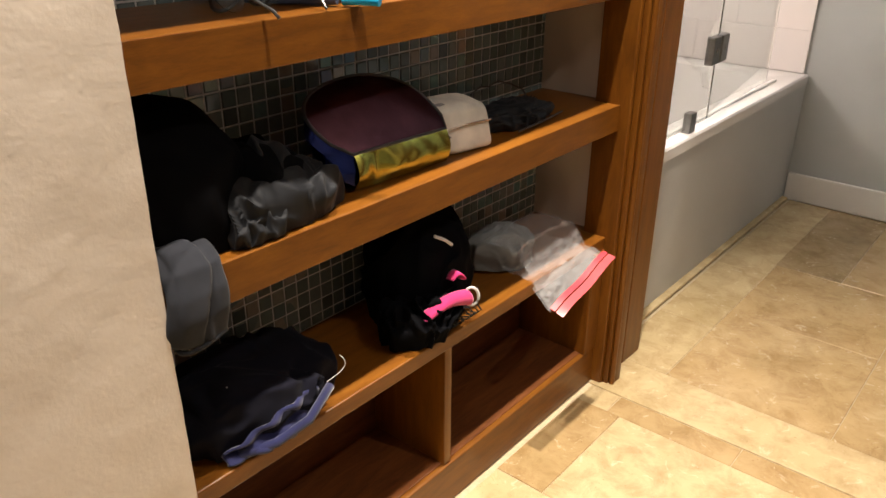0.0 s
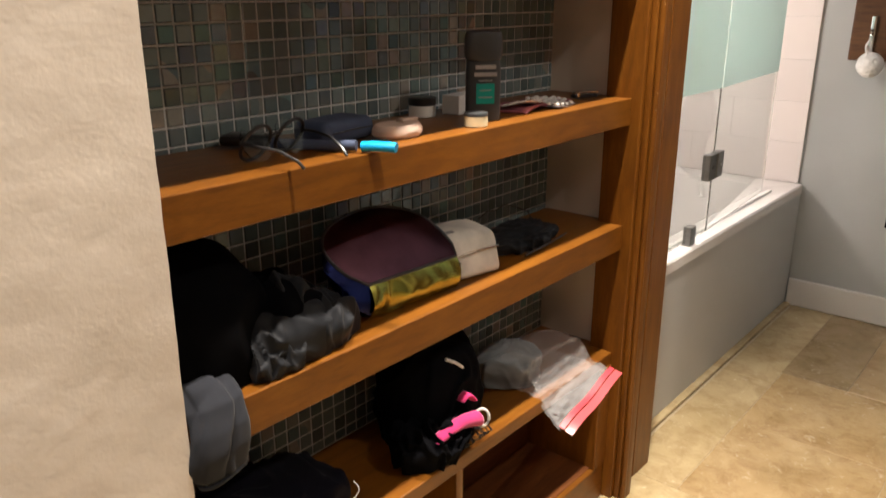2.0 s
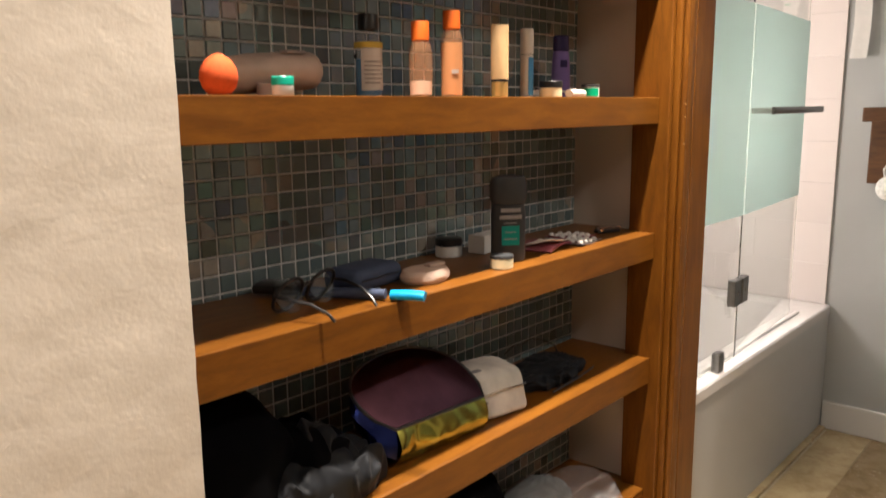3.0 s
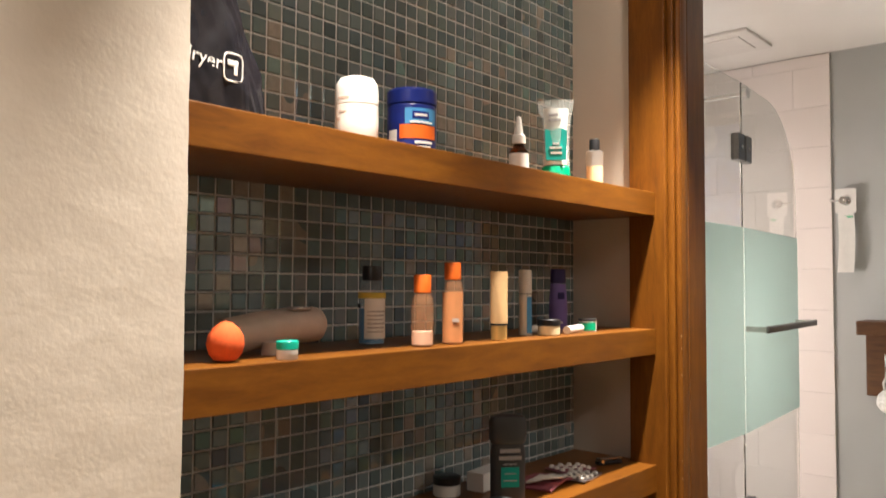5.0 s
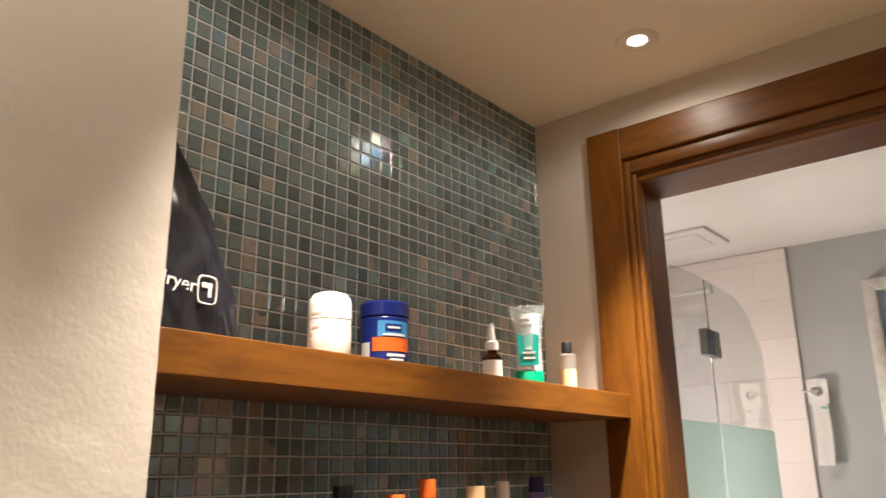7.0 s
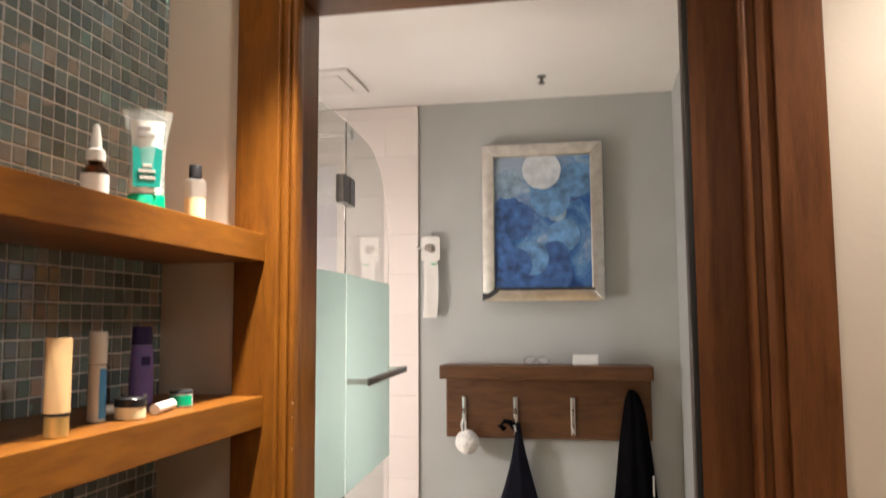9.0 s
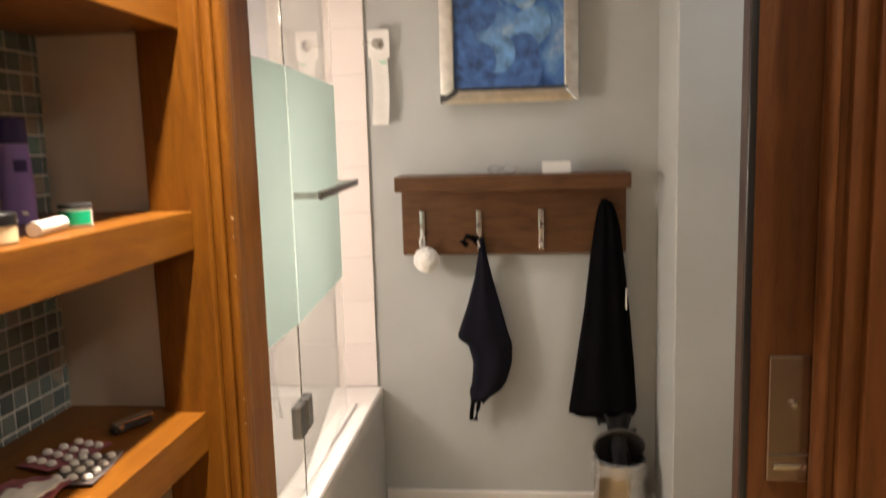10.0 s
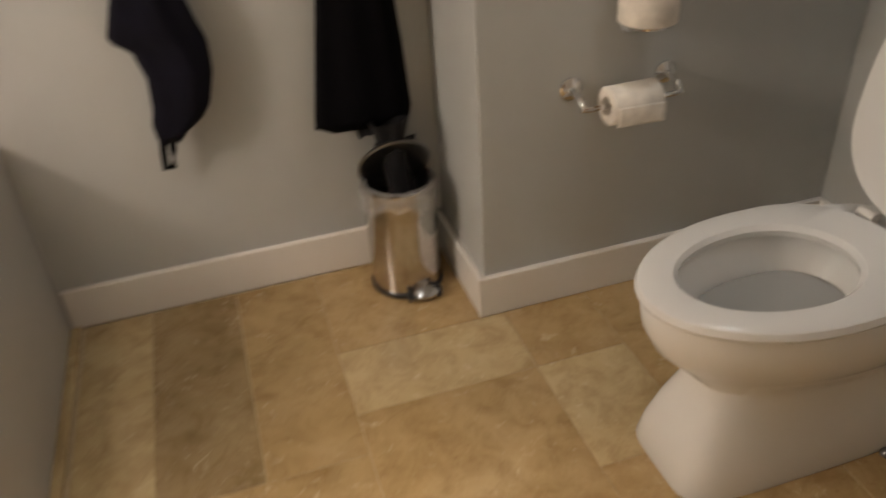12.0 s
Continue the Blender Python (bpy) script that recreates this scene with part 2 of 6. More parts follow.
M = {
    "hall_wall": paint("warm_white_plaster", (0.67, 0.595, 0.52), (0.73, 0.655, 0.58), 0.62, 0.22, 0.26),
    "grey_wall": paint("grey_wall_paint", (0.41, 0.425, 0.42), (0.455, 0.47, 0.465), 0.55, 0.2, 0.25),
    "ceiling": paint("ceiling_paint", (0.82, 0.805, 0.78), (0.86, 0.845, 0.82), 0.7, 0.25, 0.2),
    "apron": paint("grey_tub_apron_paint", (0.47, 0.47, 0.46), (0.51, 0.51, 0.50), 0.4, 0.15, 0.2),
    "trim": paint("white_trim_paint", (0.70, 0.68, 0.65), (0.76, 0.74, 0.71), 0.4, 0.1, 0.15),
    "wood_y": wood("stained_wood_along_y", (0.128, 0.043, 0.005), (0.182, 0.064, 0.006), (0.232, 0.088, 0.009), (7, 1, 7)),
    "wood_z": wood("stained_wood_upright", (0.128, 0.043, 0.005), (0.182, 0.064, 0.006), (0.232, 0.088, 0.009), (7, 7, 1)),
    "wood_x": wood("stained_wood_across", (0.100, 0.036, 0.006), (0.145, 0.053, 0.008), (0.190, 0.074, 0.012), (1, 7, 7)),
    "door_wood": wood("brown_door_veneer", (0.118, 0.042, 0.014), (0.172, 0.064, 0.021), (0.215, 0.084, 0.029), (8, 8, 1), 0.36, 7),
    # same veneer as door_wood, darkened for the weaker light on the leaf
    "leaf_wood": wood("shade_toned_leaf_veneer", (0.088, 0.031, 0.011), (0.130, 0.048, 0.016), (0.165, 0.064, 0.022), (8, 8, 1), 0.36, 7),
    "edge_wood": wood("dark_door_edge_wood", (0.030, 0.011, 0.005), (0.048, 0.018, 0.007), (0.066, 0.026, 0.010), (8, 8, 1), 0.4, 7),
    "rack_wood": wood("dark_rack_wood", (0.072, 0.030, 0.012), (0.115, 0.050, 0.019), (0.155, 0.070, 0.027), (1, 7, 7), 0.4),
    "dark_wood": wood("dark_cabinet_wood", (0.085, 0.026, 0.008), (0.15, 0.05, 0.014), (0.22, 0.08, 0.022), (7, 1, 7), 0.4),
    "raw_wood": plain("bare_scuffed_wood", (0.46, 0.28, 0.13), 0.7, vary=0.2),
    "grout": plain("grey_grout", (0.72, 0.74, 0.75), 0.85, spec=0.2, scale=120),
    "grout_floor": plain("beige_grout", (0.50, 0.40, 0.26), 0.85, spec=0.2, scale=90),
    "grout_white": plain("pale_grout", (0.80, 0.755, 0.73), 0.8, spec=0.2),
    "mosaic": mosaic_glass(),
    "subway": subway(),
    "stone_light": travertine("light_travertine", (0.46, 0.350, 0.180), (0.535, 0.418, 0.235), (0.60, 0.485, 0.29)),
    "stone_mid": travertine("honey_travertine", (0.36, 0.25, 0.115), (0.45, 0.318, 0.158), (0.52, 0.39, 0.215)),
    "stone_dark": travertine("brown_travertine", (0.265, 0.190, 0.094), (0.345, 0.252, 0.130), (0.42, 0.318, 0.182)),
    "porcelain": plain("white_porcelain", (0.79, 0.80, 0.795), 0.12, vary=0.02, scale=3, bump=0),
    "acrylic": plain("white_tub_acrylic", (0.80, 0.77, 0.75), 0.2, vary=0.02, scale=3, bump=0),
    # this grey carries the shade inside the toilet bowl
    "greyed_water": plain("shade_grey_bowl_inside", (0.42, 0.43, 0.42), 0.08, vary=0.05, scale=6, bump=0),
    "glass": clear("clear_glass", (0.925, 0.955, 0.94), ior=1.5),
    "residue_bottle": thin_clear("lotion_smeared_plastic", (0.72, 0.36, 0.18), 0.22),
    "pink_film": thin_clear("translucent_pink_plastic", (0.72, 0.13, 0.15), 0.72, 0.2),
    "shell": thin_clear("clear_gel_shell", (0.80, 0.84, 0.82), 0.22, 0.05),
    "bottle": thin_clear("clear_plastic", (0.9, 0.9, 0.9), 0.10),
    "amber": clear("dark_amber_glass", (0.12, 0.05, 0.02), 0.03),
    "steel": plain("brushed_steel", (0.58, 0.55, 0.52), 0.16, 1.0, vary=0.08, scale=60),
    "chrome": plain("polished_chrome", (0.78, 0.78, 0.78), 0.08, 1.0, vary=0.03),
    "gunmetal": plain("dark_brushed_metal", (0.22, 0.22, 0.22), 0.35, 1.0, vary=0.1, scale=80),
    "silver_frame": plain("worn_silver_leaf", (0.66, 0.64, 0.60), 0.34, 1.0, vary=0.13, scale=30, bump=0.07),
    # base browned and darkened to carry the brown surroundings the latch reflects
    "nickel": plain("reflection_browned_nickel", (0.36, 0.29, 0.25), 0.24, 1.0, vary=0.06, scale=90),
    "black_cloth": cloth("black_fabric", (0.003, 0.003, 0.004), 0.95, sheen=0.0, gloss=0.06),
    "satin": cloth("black_satin", (0.012, 0.013, 0.016), 0.62, 500, 0.04, 0.2),
    "bag_satin": cloth("shiny_black_satin", (0.014, 0.014, 0.020), 0.27, 500, 0.0, 0.6),
    "grey_cloth": cloth("slate_grey_fabric", (0.025, 0.027, 0.035), 0.9, sheen=0.1),
    "navy_cloth": cloth("navy_fabric", (0.0035, 0.0035, 0.009), 0.95, sheen=0.02),
    "navy_knit": cloth("navy_ribbed_knit", (0.016, 0.018, 0.066), 0.9, 300),
    "pink_cloth": cloth("hot_pink_fabric", (0.62, 0.03, 0.17), 0.75),
    "white_cloth": cloth("white_trim_fabric", (0.7, 0.68, 0.66), 0.8),
    "puff": cloth("white_mesh_sponge", (0.78, 0.76, 0.73), 0.9, 120),
    "canvas": cloth("cream_pouch_fabric", (0.74, 0.70, 0.63), 0.75),
    "tissue": cloth("white_tissue_paper", (0.80, 0.77, 0.72), 0.95, 250, 0.1),
    "stuffing": cloth("grey_white_wad", (0.20, 0.21, 0.215), 0.95, 250, 0.1),
    "paper": plain("white_card", (0.78, 0.77, 0.74), 0.7, vary=0.03),
    "white_plastic": plain("white_plastic", (0.76, 0.74, 0.71), 0.35, vary=0.03),
    "black_plastic": plain("black_plastic", (0.014, 0.014, 0.016), 0.3, vary=0.1),
    "char_plastic": plain("charcoal_plastic", (0.045, 0.046, 0.05), 0.38, vary=0.1),
    "blue_plastic": plain("royal_blue_plastic", (0.012, 0.025, 0.20), 0.28, vary=0.06),
    "sky_label": plain("sky_blue_label", (0.07, 0.30, 0.62), 0.4, vary=0.06),
    "cyan_plastic": plain("bright_cyan_plastic", (0.01, 0.36, 0.72), 0.3, vary=0.05),
    "orange": plain("orange_plastic", (0.78, 0.15, 0.015), 0.42, vary=0.06),
    "foam": plain("orange_foam", (0.72, 0.11, 0.02), 0.85, vary=0.08, scale=220, bump=0.3),
    "green": plain("emerald_plastic", (0.0, 0.36, 0.18), 0.3, vary=0.05),
    "teal": plain("teal_label", (0.0, 0.28, 0.24), 0.4, vary=0.05),
    "mint": plain("mint_plastic", (0.01, 0.46, 0.33), 0.35, vary=0.05),
    "purple": plain("violet_plastic", (0.20, 0.14, 0.42), 0.35, vary=0.06),
    "deep_purple": plain("dark_violet_plastic", (0.02, 0.012, 0.09), 0.35, vary=0.06),
    "tan_tube": plain("tan_plastic", (0.62, 0.40, 0.20), 0.4, vary=0.06),
    "gold": plain("gold_cap", (0.60, 0.38, 0.13), 0.3, 0.5, vary=0.08),
    "peach": plain("peach_lotion", (0.64, 0.28, 0.11), 0.4, vary=0.06),
    "oil": plain("pale_yellow_lotion", (0.82, 0.58, 0.28), 0.3, vary=0.05),
    "powder": plain("pale_pink_powder", (0.74, 0.52, 0.40), 0.7, vary=0.12),
    "mauve": plain("mauve_grey_plastic", (0.50, 0.42, 0.38), 0.45, vary=0.08),
    "yellow": plain("yellow_label", (0.72, 0.55, 0.08), 0.5, vary=0.05),
    "cream": plain("cream_plastic", (0.72, 0.62, 0.40), 0.4, vary=0.05),
    "blush": plain("blush_pad", (0.58, 0.44, 0.36), 0.75, vary=0.08),
    "slate": plain("slate_blue_fabric", (0.05, 0.07, 0.13), 0.8, vary=0.12),
    "red_zip": plain("coral_red_plastic", (0.66, 0.05, 0.07), 0.4, vary=0.06),
    "foil": plain("pill_foil", (0.19, 0.16, 0.16), 0.35, 0.5, vary=0.2, scale=90),
    "pink_pack": plain("pink_packet", (0.30, 0.09, 0.12), 0.4, vary=0.12),
    "ink": plain("dark_print", (0.03, 0.03, 0.035), 0.6, vary=0.05),
    "print_grey": plain("grey_print", (0.30, 0.28, 0.28), 0.6, vary=0.05),
    "print_white": plain("white_print", (0.82, 0.82, 0.80), 0.5, vary=0.03),
    "print_green": plain("green_print", (0.20, 0.52, 0.33), 0.6, vary=0.05),
    "holo_face": holo("iridescent_purple_vinyl", (0.085, 0.036, 0.048), 330, 0.40, 0.05),
    "holo_base": holo("iridescent_gold_vinyl", (0.66, 0.68, 0.16), 420, 0.20, 0.05),
    "holo_side": holo("iridescent_blue_vinyl", (0.05, 0.08, 0.40), 520, 0.20, 0.12),
    "art": artwork(),
    "moon": plain("pale_painted_disc", (0.58, 0.64, 0.70), 0.4, vary=0.25, scale=22),
    "arc_blue": plain("mid_blue_painted_disc", (0.11, 0.25, 0.48), 0.4, vary=0.55, scale=22),
    "arc_deep": plain("deep_blue_painted_disc", (0.04, 0.11, 0.31), 0.4, vary=0.6, scale=26),
    "arc_pale": plain("pale_blue_painted_disc", (0.22, 0.33, 0.46), 0.4, vary=0.5, scale=24),
}


def frosted():
    n = Nodes("frosted_teal_glass", 0.5)
    n.base((0.60, 0.72, 0.69))
    n.bsdf.inputs["Transmission Weight"].default_value = 0.45
    n.bsdf.inputs["IOR"].default_value = 1.3
    return n.mat


def bag_film(name, alpha, rough):
    n = Nodes(name, rough)
    n.base((0.9, 0.9, 0.92))
    n.bsdf.inputs["Alpha"].default_value = alpha
    n.bump(n.noise(38, 4), 1.0, 0.02)
    return n.mat


def glow(name, colour, strength):
    n = Nodes(name)
    n.bsdf.inputs["Emission Color"].default_value = (*colour, 1)
    n.bsdf.inputs["Emission Strength"].default_value = strength
    return n.mat


M["frost"] = frosted()
M["film"] = bag_film("clear_bag_film", 0.15, 0.10)
M["liner"] = bag_film("clear_liner_film", 0.22, 0.16)
M["bulb"] = glow("lit_lamp_lens", (1.0, 0.93, 0.88), 14)
M["bulb_soft"] = glow("added_fill_disc", (1.0, 0.9, 0.78), 2.0)
M["panel_glow"] = glow("added_panel_glow", (1.0, 0.95, 0.88), 0.8)

# ---- builders ----


def finish(bm, name, smooth=False, angle=35):
    me = bpy.data.meshes.new(name)
    bm.normal_update()
    if smooth:
        for f in bm.faces:
            f.smooth = True
        for e in bm.edges:
            if len(e.link_faces) == 2:
                turn = e.calc_face_angle(0)
                small, large = sorted(f.calc_area() for f in e.link_faces)
                if turn > radians(angle) or (angle < 90 and turn > radians(6) and large > 12 * small):
                    e.smooth = False
    bm.to_mesh(me)
    bm.free()
    return me


SOFT = {"bag_satin", "black_cloth", "satin", "grey_cloth", "navy_cloth", "navy_knit", "pink_cloth", "puff", "canvas", "stuffing", "tissue"}


def part(name, bm, material, parent, label="", smooth=True, m=None):
    me = finish(bm, name, smooth, 100 if material in SOFT else 35)
    me.materials.append(M[material])
    ob = new(name, me)
    ob.parent = parent
    if m is not None:
        ob.matrix_basis = m
    if label:
        tagged(ob, label)
    return ob


def thing(name, place, label, category, group="", turn=0.0):
    ob = new(name)
    ob.empty_display_size = 0.05
    ob.matrix_basis = pose(*place, 0, 0, turn)
    return tagged(ob, label, category, group)


def structure(name, bm, material, label="", smooth=False):
    me = finish(bm, name, smooth)
    me.materials.append(M[material])
    ob = new(name, me)
    return tagged(ob, label, "", "", "structure")


def box(lo, hi, bevel=0.0, seg=2, bm=None):
    own = bm is None
    bm = bmesh.new() if own else bm
    made = bmesh.ops.create_cube(bm, size=1.0)["verts"]
    c = [(a + b) / 2 for a, b in zip(lo, hi)]
    s = [b - a for a, b in zip(lo, hi)]
    for v in made:
        v.co = Vector((c[0] + v.co.x * s[0], c[1] + v.co.y * s[1], c[2] + v.co.z * s[2]))
    if bevel:
        edges = {e for v in made for e in v.link_edges}
        bmesh.ops.bevel(bm, geom=list(edges), offset=bevel, segments=seg, affect="EDGES", profile=0.5)
    return bm


def lathe(profile, seg=28, squash=(1, 1)):
    """A turned body from (radius, z) pairs, closed at the ends; squash scales x and y."""
    bm = bmesh.new()
    rings = []
    for r, z in profile:
        if r < 1e-5:
            rings.append([bm.verts.new((0, 0, z))])
        else:
            rings.append([bm.verts.new((r * squash[0] * math.cos(2 * math.pi * k / seg), r * squash[1] * math.sin(2 * math.pi * k / seg), z)) for k in range(seg)])
    for a, b in zip(rings, rings[1:]):
        for k in range(seg):
            j = (k + 1) % seg
            if len(a) == 1 and len(b) > 1:
                bm.faces.new((a[0], b[j], b[k]))
            elif len(b) == 1 and len(a) > 1:
                bm.faces.new((a[k], a[j], b[0]))
            elif len(a) > 1:
                bm.faces.new((a[k], a[j], b[j], b[k]))
    bmesh.ops.recalc_face_normals(bm, faces=bm.faces)
    return bm


def tube(points, radius, seg=10, flat=1.0, closed=False):
    """A bent rod along points."""
    bm = bmesh.new()
    pts = [Vector(p) for p in points]
    rings = []
    for i, p in enumerate(pts):
        if closed:
            d = pts[(i + 1) % len(pts)] - pts[i - 1]
        else:
            d = pts[min(i + 1, len(pts) - 1)] - pts[max(i - 1, 0)]
        d.normalize()
        up = Vector((0, 0, 1)) if abs(d.z) < 0.9 else Vector((1, 0, 0))
        side = d.cross(up).normalized()
        up = side.cross(d)
        rings.append([bm.verts.new(p + radius * (math.cos(2 * math.pi * k / seg) * side + flat * math.sin(2 * math.pi * k / seg) * up)) for k in range(seg)])
    pairs = list(zip(rings, rings[1:])) + ([(rings[-1], rings[0])] if closed else [])
    for a, b in pairs:
        for k in range(seg):
            j = (k + 1) % seg
            bm.faces.new((a[k], a[j], b[j], b[k]))
    if not closed:
        bm.faces.new(rings[0])
        bm.faces.new(list(reversed(rings[-1])))
    bmesh.ops.recalc_face_normals(bm, faces=bm.faces)
    return bm


def prism(outline, thick, axis=(0, 0, 1), bevel=0.0):
    """A slab from an outline of 3D points pushed along axis."""
    bm = bmesh.new()
    vs = [bm.verts.new(p) for p in outline]
    face = bm.faces.new(vs)
    made = bmesh.ops.extrude_face_region(bm, geom=[face])
    for v in (g for g in made["geom"] if isinstance(g, bmesh.types.BMVert)):
        v.co += Vector(axis) * thick
    bmesh.ops.recalc_face_normals(bm, faces=bm.faces)
    if bevel:
        bmesh.ops.bevel(bm, geom=list(bm.edges), offset=bevel, segments=2, affect="EDGES", profile=0.5)
    return bm


def sheet(point, nu, nv, thick=0.0):
    """A folded sheet: point(u, v) gives places for u, v from 0 to 1; thick gives it a back."""
    bm = bmesh.new()
    grid = [[bm.verts.new(point(i / nu, j / nv)) for j in range(nv + 1)] for i in range(nu + 1)]
    for i in range(nu):
        for j in range(nv):
            bm.faces.new((grid[i][j], grid[i + 1][j], grid[i + 1][j + 1], grid[i][j + 1]))
    bmesh.ops.recalc_face_normals(bm, faces=bm.faces)
    if thick:
        bmesh.ops.solidify(bm, geom=list(bm.faces), thickness=thick)
    return bm


def heap(sx, sy, sz, seed, fold=0.25, freq=9.0, power=0.7, sub=5):
    """A crumpled heap of cloth on z = 0 with half-widths sx, sy and height sz."""
    bm = bmesh.new()
    bmesh.ops.create_icosphere(bm, subdivisions=sub, radius=1.0)
    off = Vector((seed * 3.1, seed * 1.7, seed * 5.3))
    for v in bm.verts:
        d = v.co.copy()
        p = Vector((d.x * sx, d.y * sy, (d.z * 0.5 + 0.5) * sz))
        warp = Vector((noise.noise(p * freq * 0.7 + off), noise.noise(p * freq * 0.7 - off), noise.noise(p * freq * 0.6 + off * 2)))
        q = p * freq + warp * 1.3
        n1, n2 = noise.noise(q + off), noise.noise(q * 2.1 + off * 2)
        a = 1 - math.sqrt(n1 * n1 + 0.006) * 1.25
        b = 1 - math.sqrt(n2 * n2 + 0.008) * 1.25
        k = 1 + fold * (a ** 3 - 0.5) + fold * 0.38 * (b ** 2 - 0.5)
        flat = max(abs(d.x), abs(d.y))
        z = sz * (max(0.0, d.z + 0.35) / 1.35) ** power * k if d.z > -0.35 else 0.0
        w = k if d.z > -0.5 else 0.92
        v.co = Vector((d.x * sx * w, d.y * sy * w, max(0.0, z + 0.01 * flat * (b - 0.5))))
    bmesh.ops.recalc_face_normals(bm, faces=bm.faces)
    return bm


def wrap(radius, z0, z1, a0, a1, seg=14, lift=0.0006, squash=(1, 1)):
    """A label curved round an upright body, from angle a0 to a1 in degrees."""
    def p(u, v):
        a = radians(a0 + (a1 - a0) * u)
        r = radius + lift
        return (r * squash[0] * math.cos(a), r * squash[1] * math.sin(a), z0 + (z1 - z0) * v)
    return sheet(p, seg, 1, 0.0004)


def bars(parent, material, radius, rows, squash=(1, 1), name="print"):
    """Unreadable print as bars round a body: rows of (z, height, from angle, to angle)."""
    for z, h, a0, a1 in rows:
        part(name, wrap(radius, z, z + h, a0, a1, 6, 0.0013, squash), material, parent)


def words(text, size, material, parent, m, name="lettering"):
    cu = bpy.data.curves.new(name, "FONT")
    cu.body, cu.size, cu.extrude = text, size, 0.0004
    tmp = bpy.data.objects.new(name, cu)
    me = bpy.data.meshes.new_from_object(tmp)
    bpy.data.objects.remove(tmp)
    me.materials.clear()
    me.materials.append(M[material])
    ob = new(name, me)
    ob.parent = parent
    ob.matrix_basis = m
    return ob

# ---- structure ----
XF, XT, XB = -0.693, -0.905, -0.68      # shelf fronts, mosaic face, plaster face beside the niche
YN, YC, YW, YR = 0.437, 1.537, 1.56, 1.745   # niche start, casing face, door wall, its bathroom side
YB, XL, XR, ZC = 3.16, -1.52, 1.12, 2.25
OL, OR, OH = -0.675, 0.19, 2.048        # door opening

structure("floor", box((-2.2, -2.4, -0.12), (2.4, 3.5, -0.002)), "grout_floor", "beige grout bed under the travertine tiles")
structure("ceiling_hall", box((-2.2, -2.4, ZC), (2.4, YW + 0.09, ZC + 0.1)), "ceiling", "warm white painted ceiling")
structure("ceiling_bathroom", box((-2.2, YW + 0.09, ZC), (2.4, 3.5, ZC + 0.1)), "ceiling", "white painted bathroom ceiling")


def plaster_wall():
    """The plastered wall beside the niche, with a slightly uneven corner and face."""
    def face(u, v):
        y, z = -2.4 + (YN + 2.4) * u ** 0.6, ZC * v
        p = Vector((XB, y, z))
        dx = 0.0022 * noise.noise(p * 3.1) + 0.0010 * noise.noise(p * 11) + 0.0006 * noise.noise(p * 34)
        return (XB + dx - 0.001, y + (0.0012 * noise.noise(p * 23) if u == 1 else 0), z)
    bm = sheet(face, 120, 160)
    side = [v for v in bm.verts if abs(v.co.y - YN) < 0.004]
    side.sort(key=lambda v: v.co.z)
    back = [bm.verts.new((XT - 0.06, YN, v.co.z)) for v in side]
    for a, b, c, d in zip(side, side[1:], back[1:], back):
        bm.faces.new((a, b, c, d))
    bmesh.ops.recalc_face_normals(bm, faces=bm.faces)
    ob = structure("wall_hall_west", bm, "hall_wall", "textured cream plaster wall with a rough corner", True)
    structure("wall_hall_west_core", box((-0.97, -2.4, 0), (XB - 0.03, YN - 0.012, ZC)), "hall_wall", "core of the plaster wall")
    return ob


plaster_wall()
structure("wall_hall_south", box((-2.2, -2.5, 0), (2.4, -2.4, ZC)), "hall_wall", "cream plaster wall")
# unseen wall, placed far off and greyed so less light bounces into the hall
structure("unseen_wall_east", box((2.30, -2.4, 0), (2.40, YW, ZC)), "grey_wall", "unseen closing wall, grey and set back to cut bounce light")
structure("wall_niche_back", box((-1.0, YN - 0.02, 0), (XT - 0.0024, YW, ZC)), "grout", "grey grout bed behind the glass mosaic")
structure("wall_door_west", box((-2.2, YW, 0), (OL - 0.012, YR, ZC)), "hall_wall", "cream plaster wall closing the niche beside the doorway")
structure("wall_door_east", box((OR + 0.012, YW, 0), (2.4, YR, ZC)), "hall_wall", "cream plaster wall beside the doorway")
structure("wall_door_head", box((OL - 0.012, YW, OH + 0.012), (OR + 0.012, YR, ZC)), "hall_wall", "cream plaster wall above the doorway")
structure("wall_bathroom_north", box((-2.2, YB, 0), (2.4, YB + 0.1, ZC)), "grey_wall", "grey painted bathroom wall")
structure("wall_bathroom_bump", box((0.199, 2.837, 0), (XR, YB, ZC), 0.004), "grey_wall", "unseen closing wall, grey and set back to cut bounce light projection beside the toilet")
structure("wall_bathroom_east", box((XR, YR, 0), (XR + 0.1, YB, ZC)), "grey_wall", "unseen closing wall, grey and set back to cut bounce light behind the toilet")

# tub wall with an unseen glowing panel, added where the shadows call for light
for nm, lo, hi in (("wall_tub_west_sill", (XL - 0.1, YR, 0), (XL, YB, 0.96)), ("wall_tub_west_head", (XL - 0.1, YR, 1.50), (XL, YB, ZC)),
                   ("wall_tub_west_near", (XL - 0.1, YR, 0.96), (XL, 2.02, 1.50)), ("wall_tub_west_far", (XL - 0.1, 2.70, 0.96), (XL, YB, 1.50))):
    structure(nm, box(lo, hi), "grout_white", "pale grout bed of the tub wall")
glow_panel = thing("added_glow_panel", (XL - 0.06, 2.36, 0.96), "added glowing panel in the unseen tub wall", "window")
tagged(glow_panel, kind="structure")
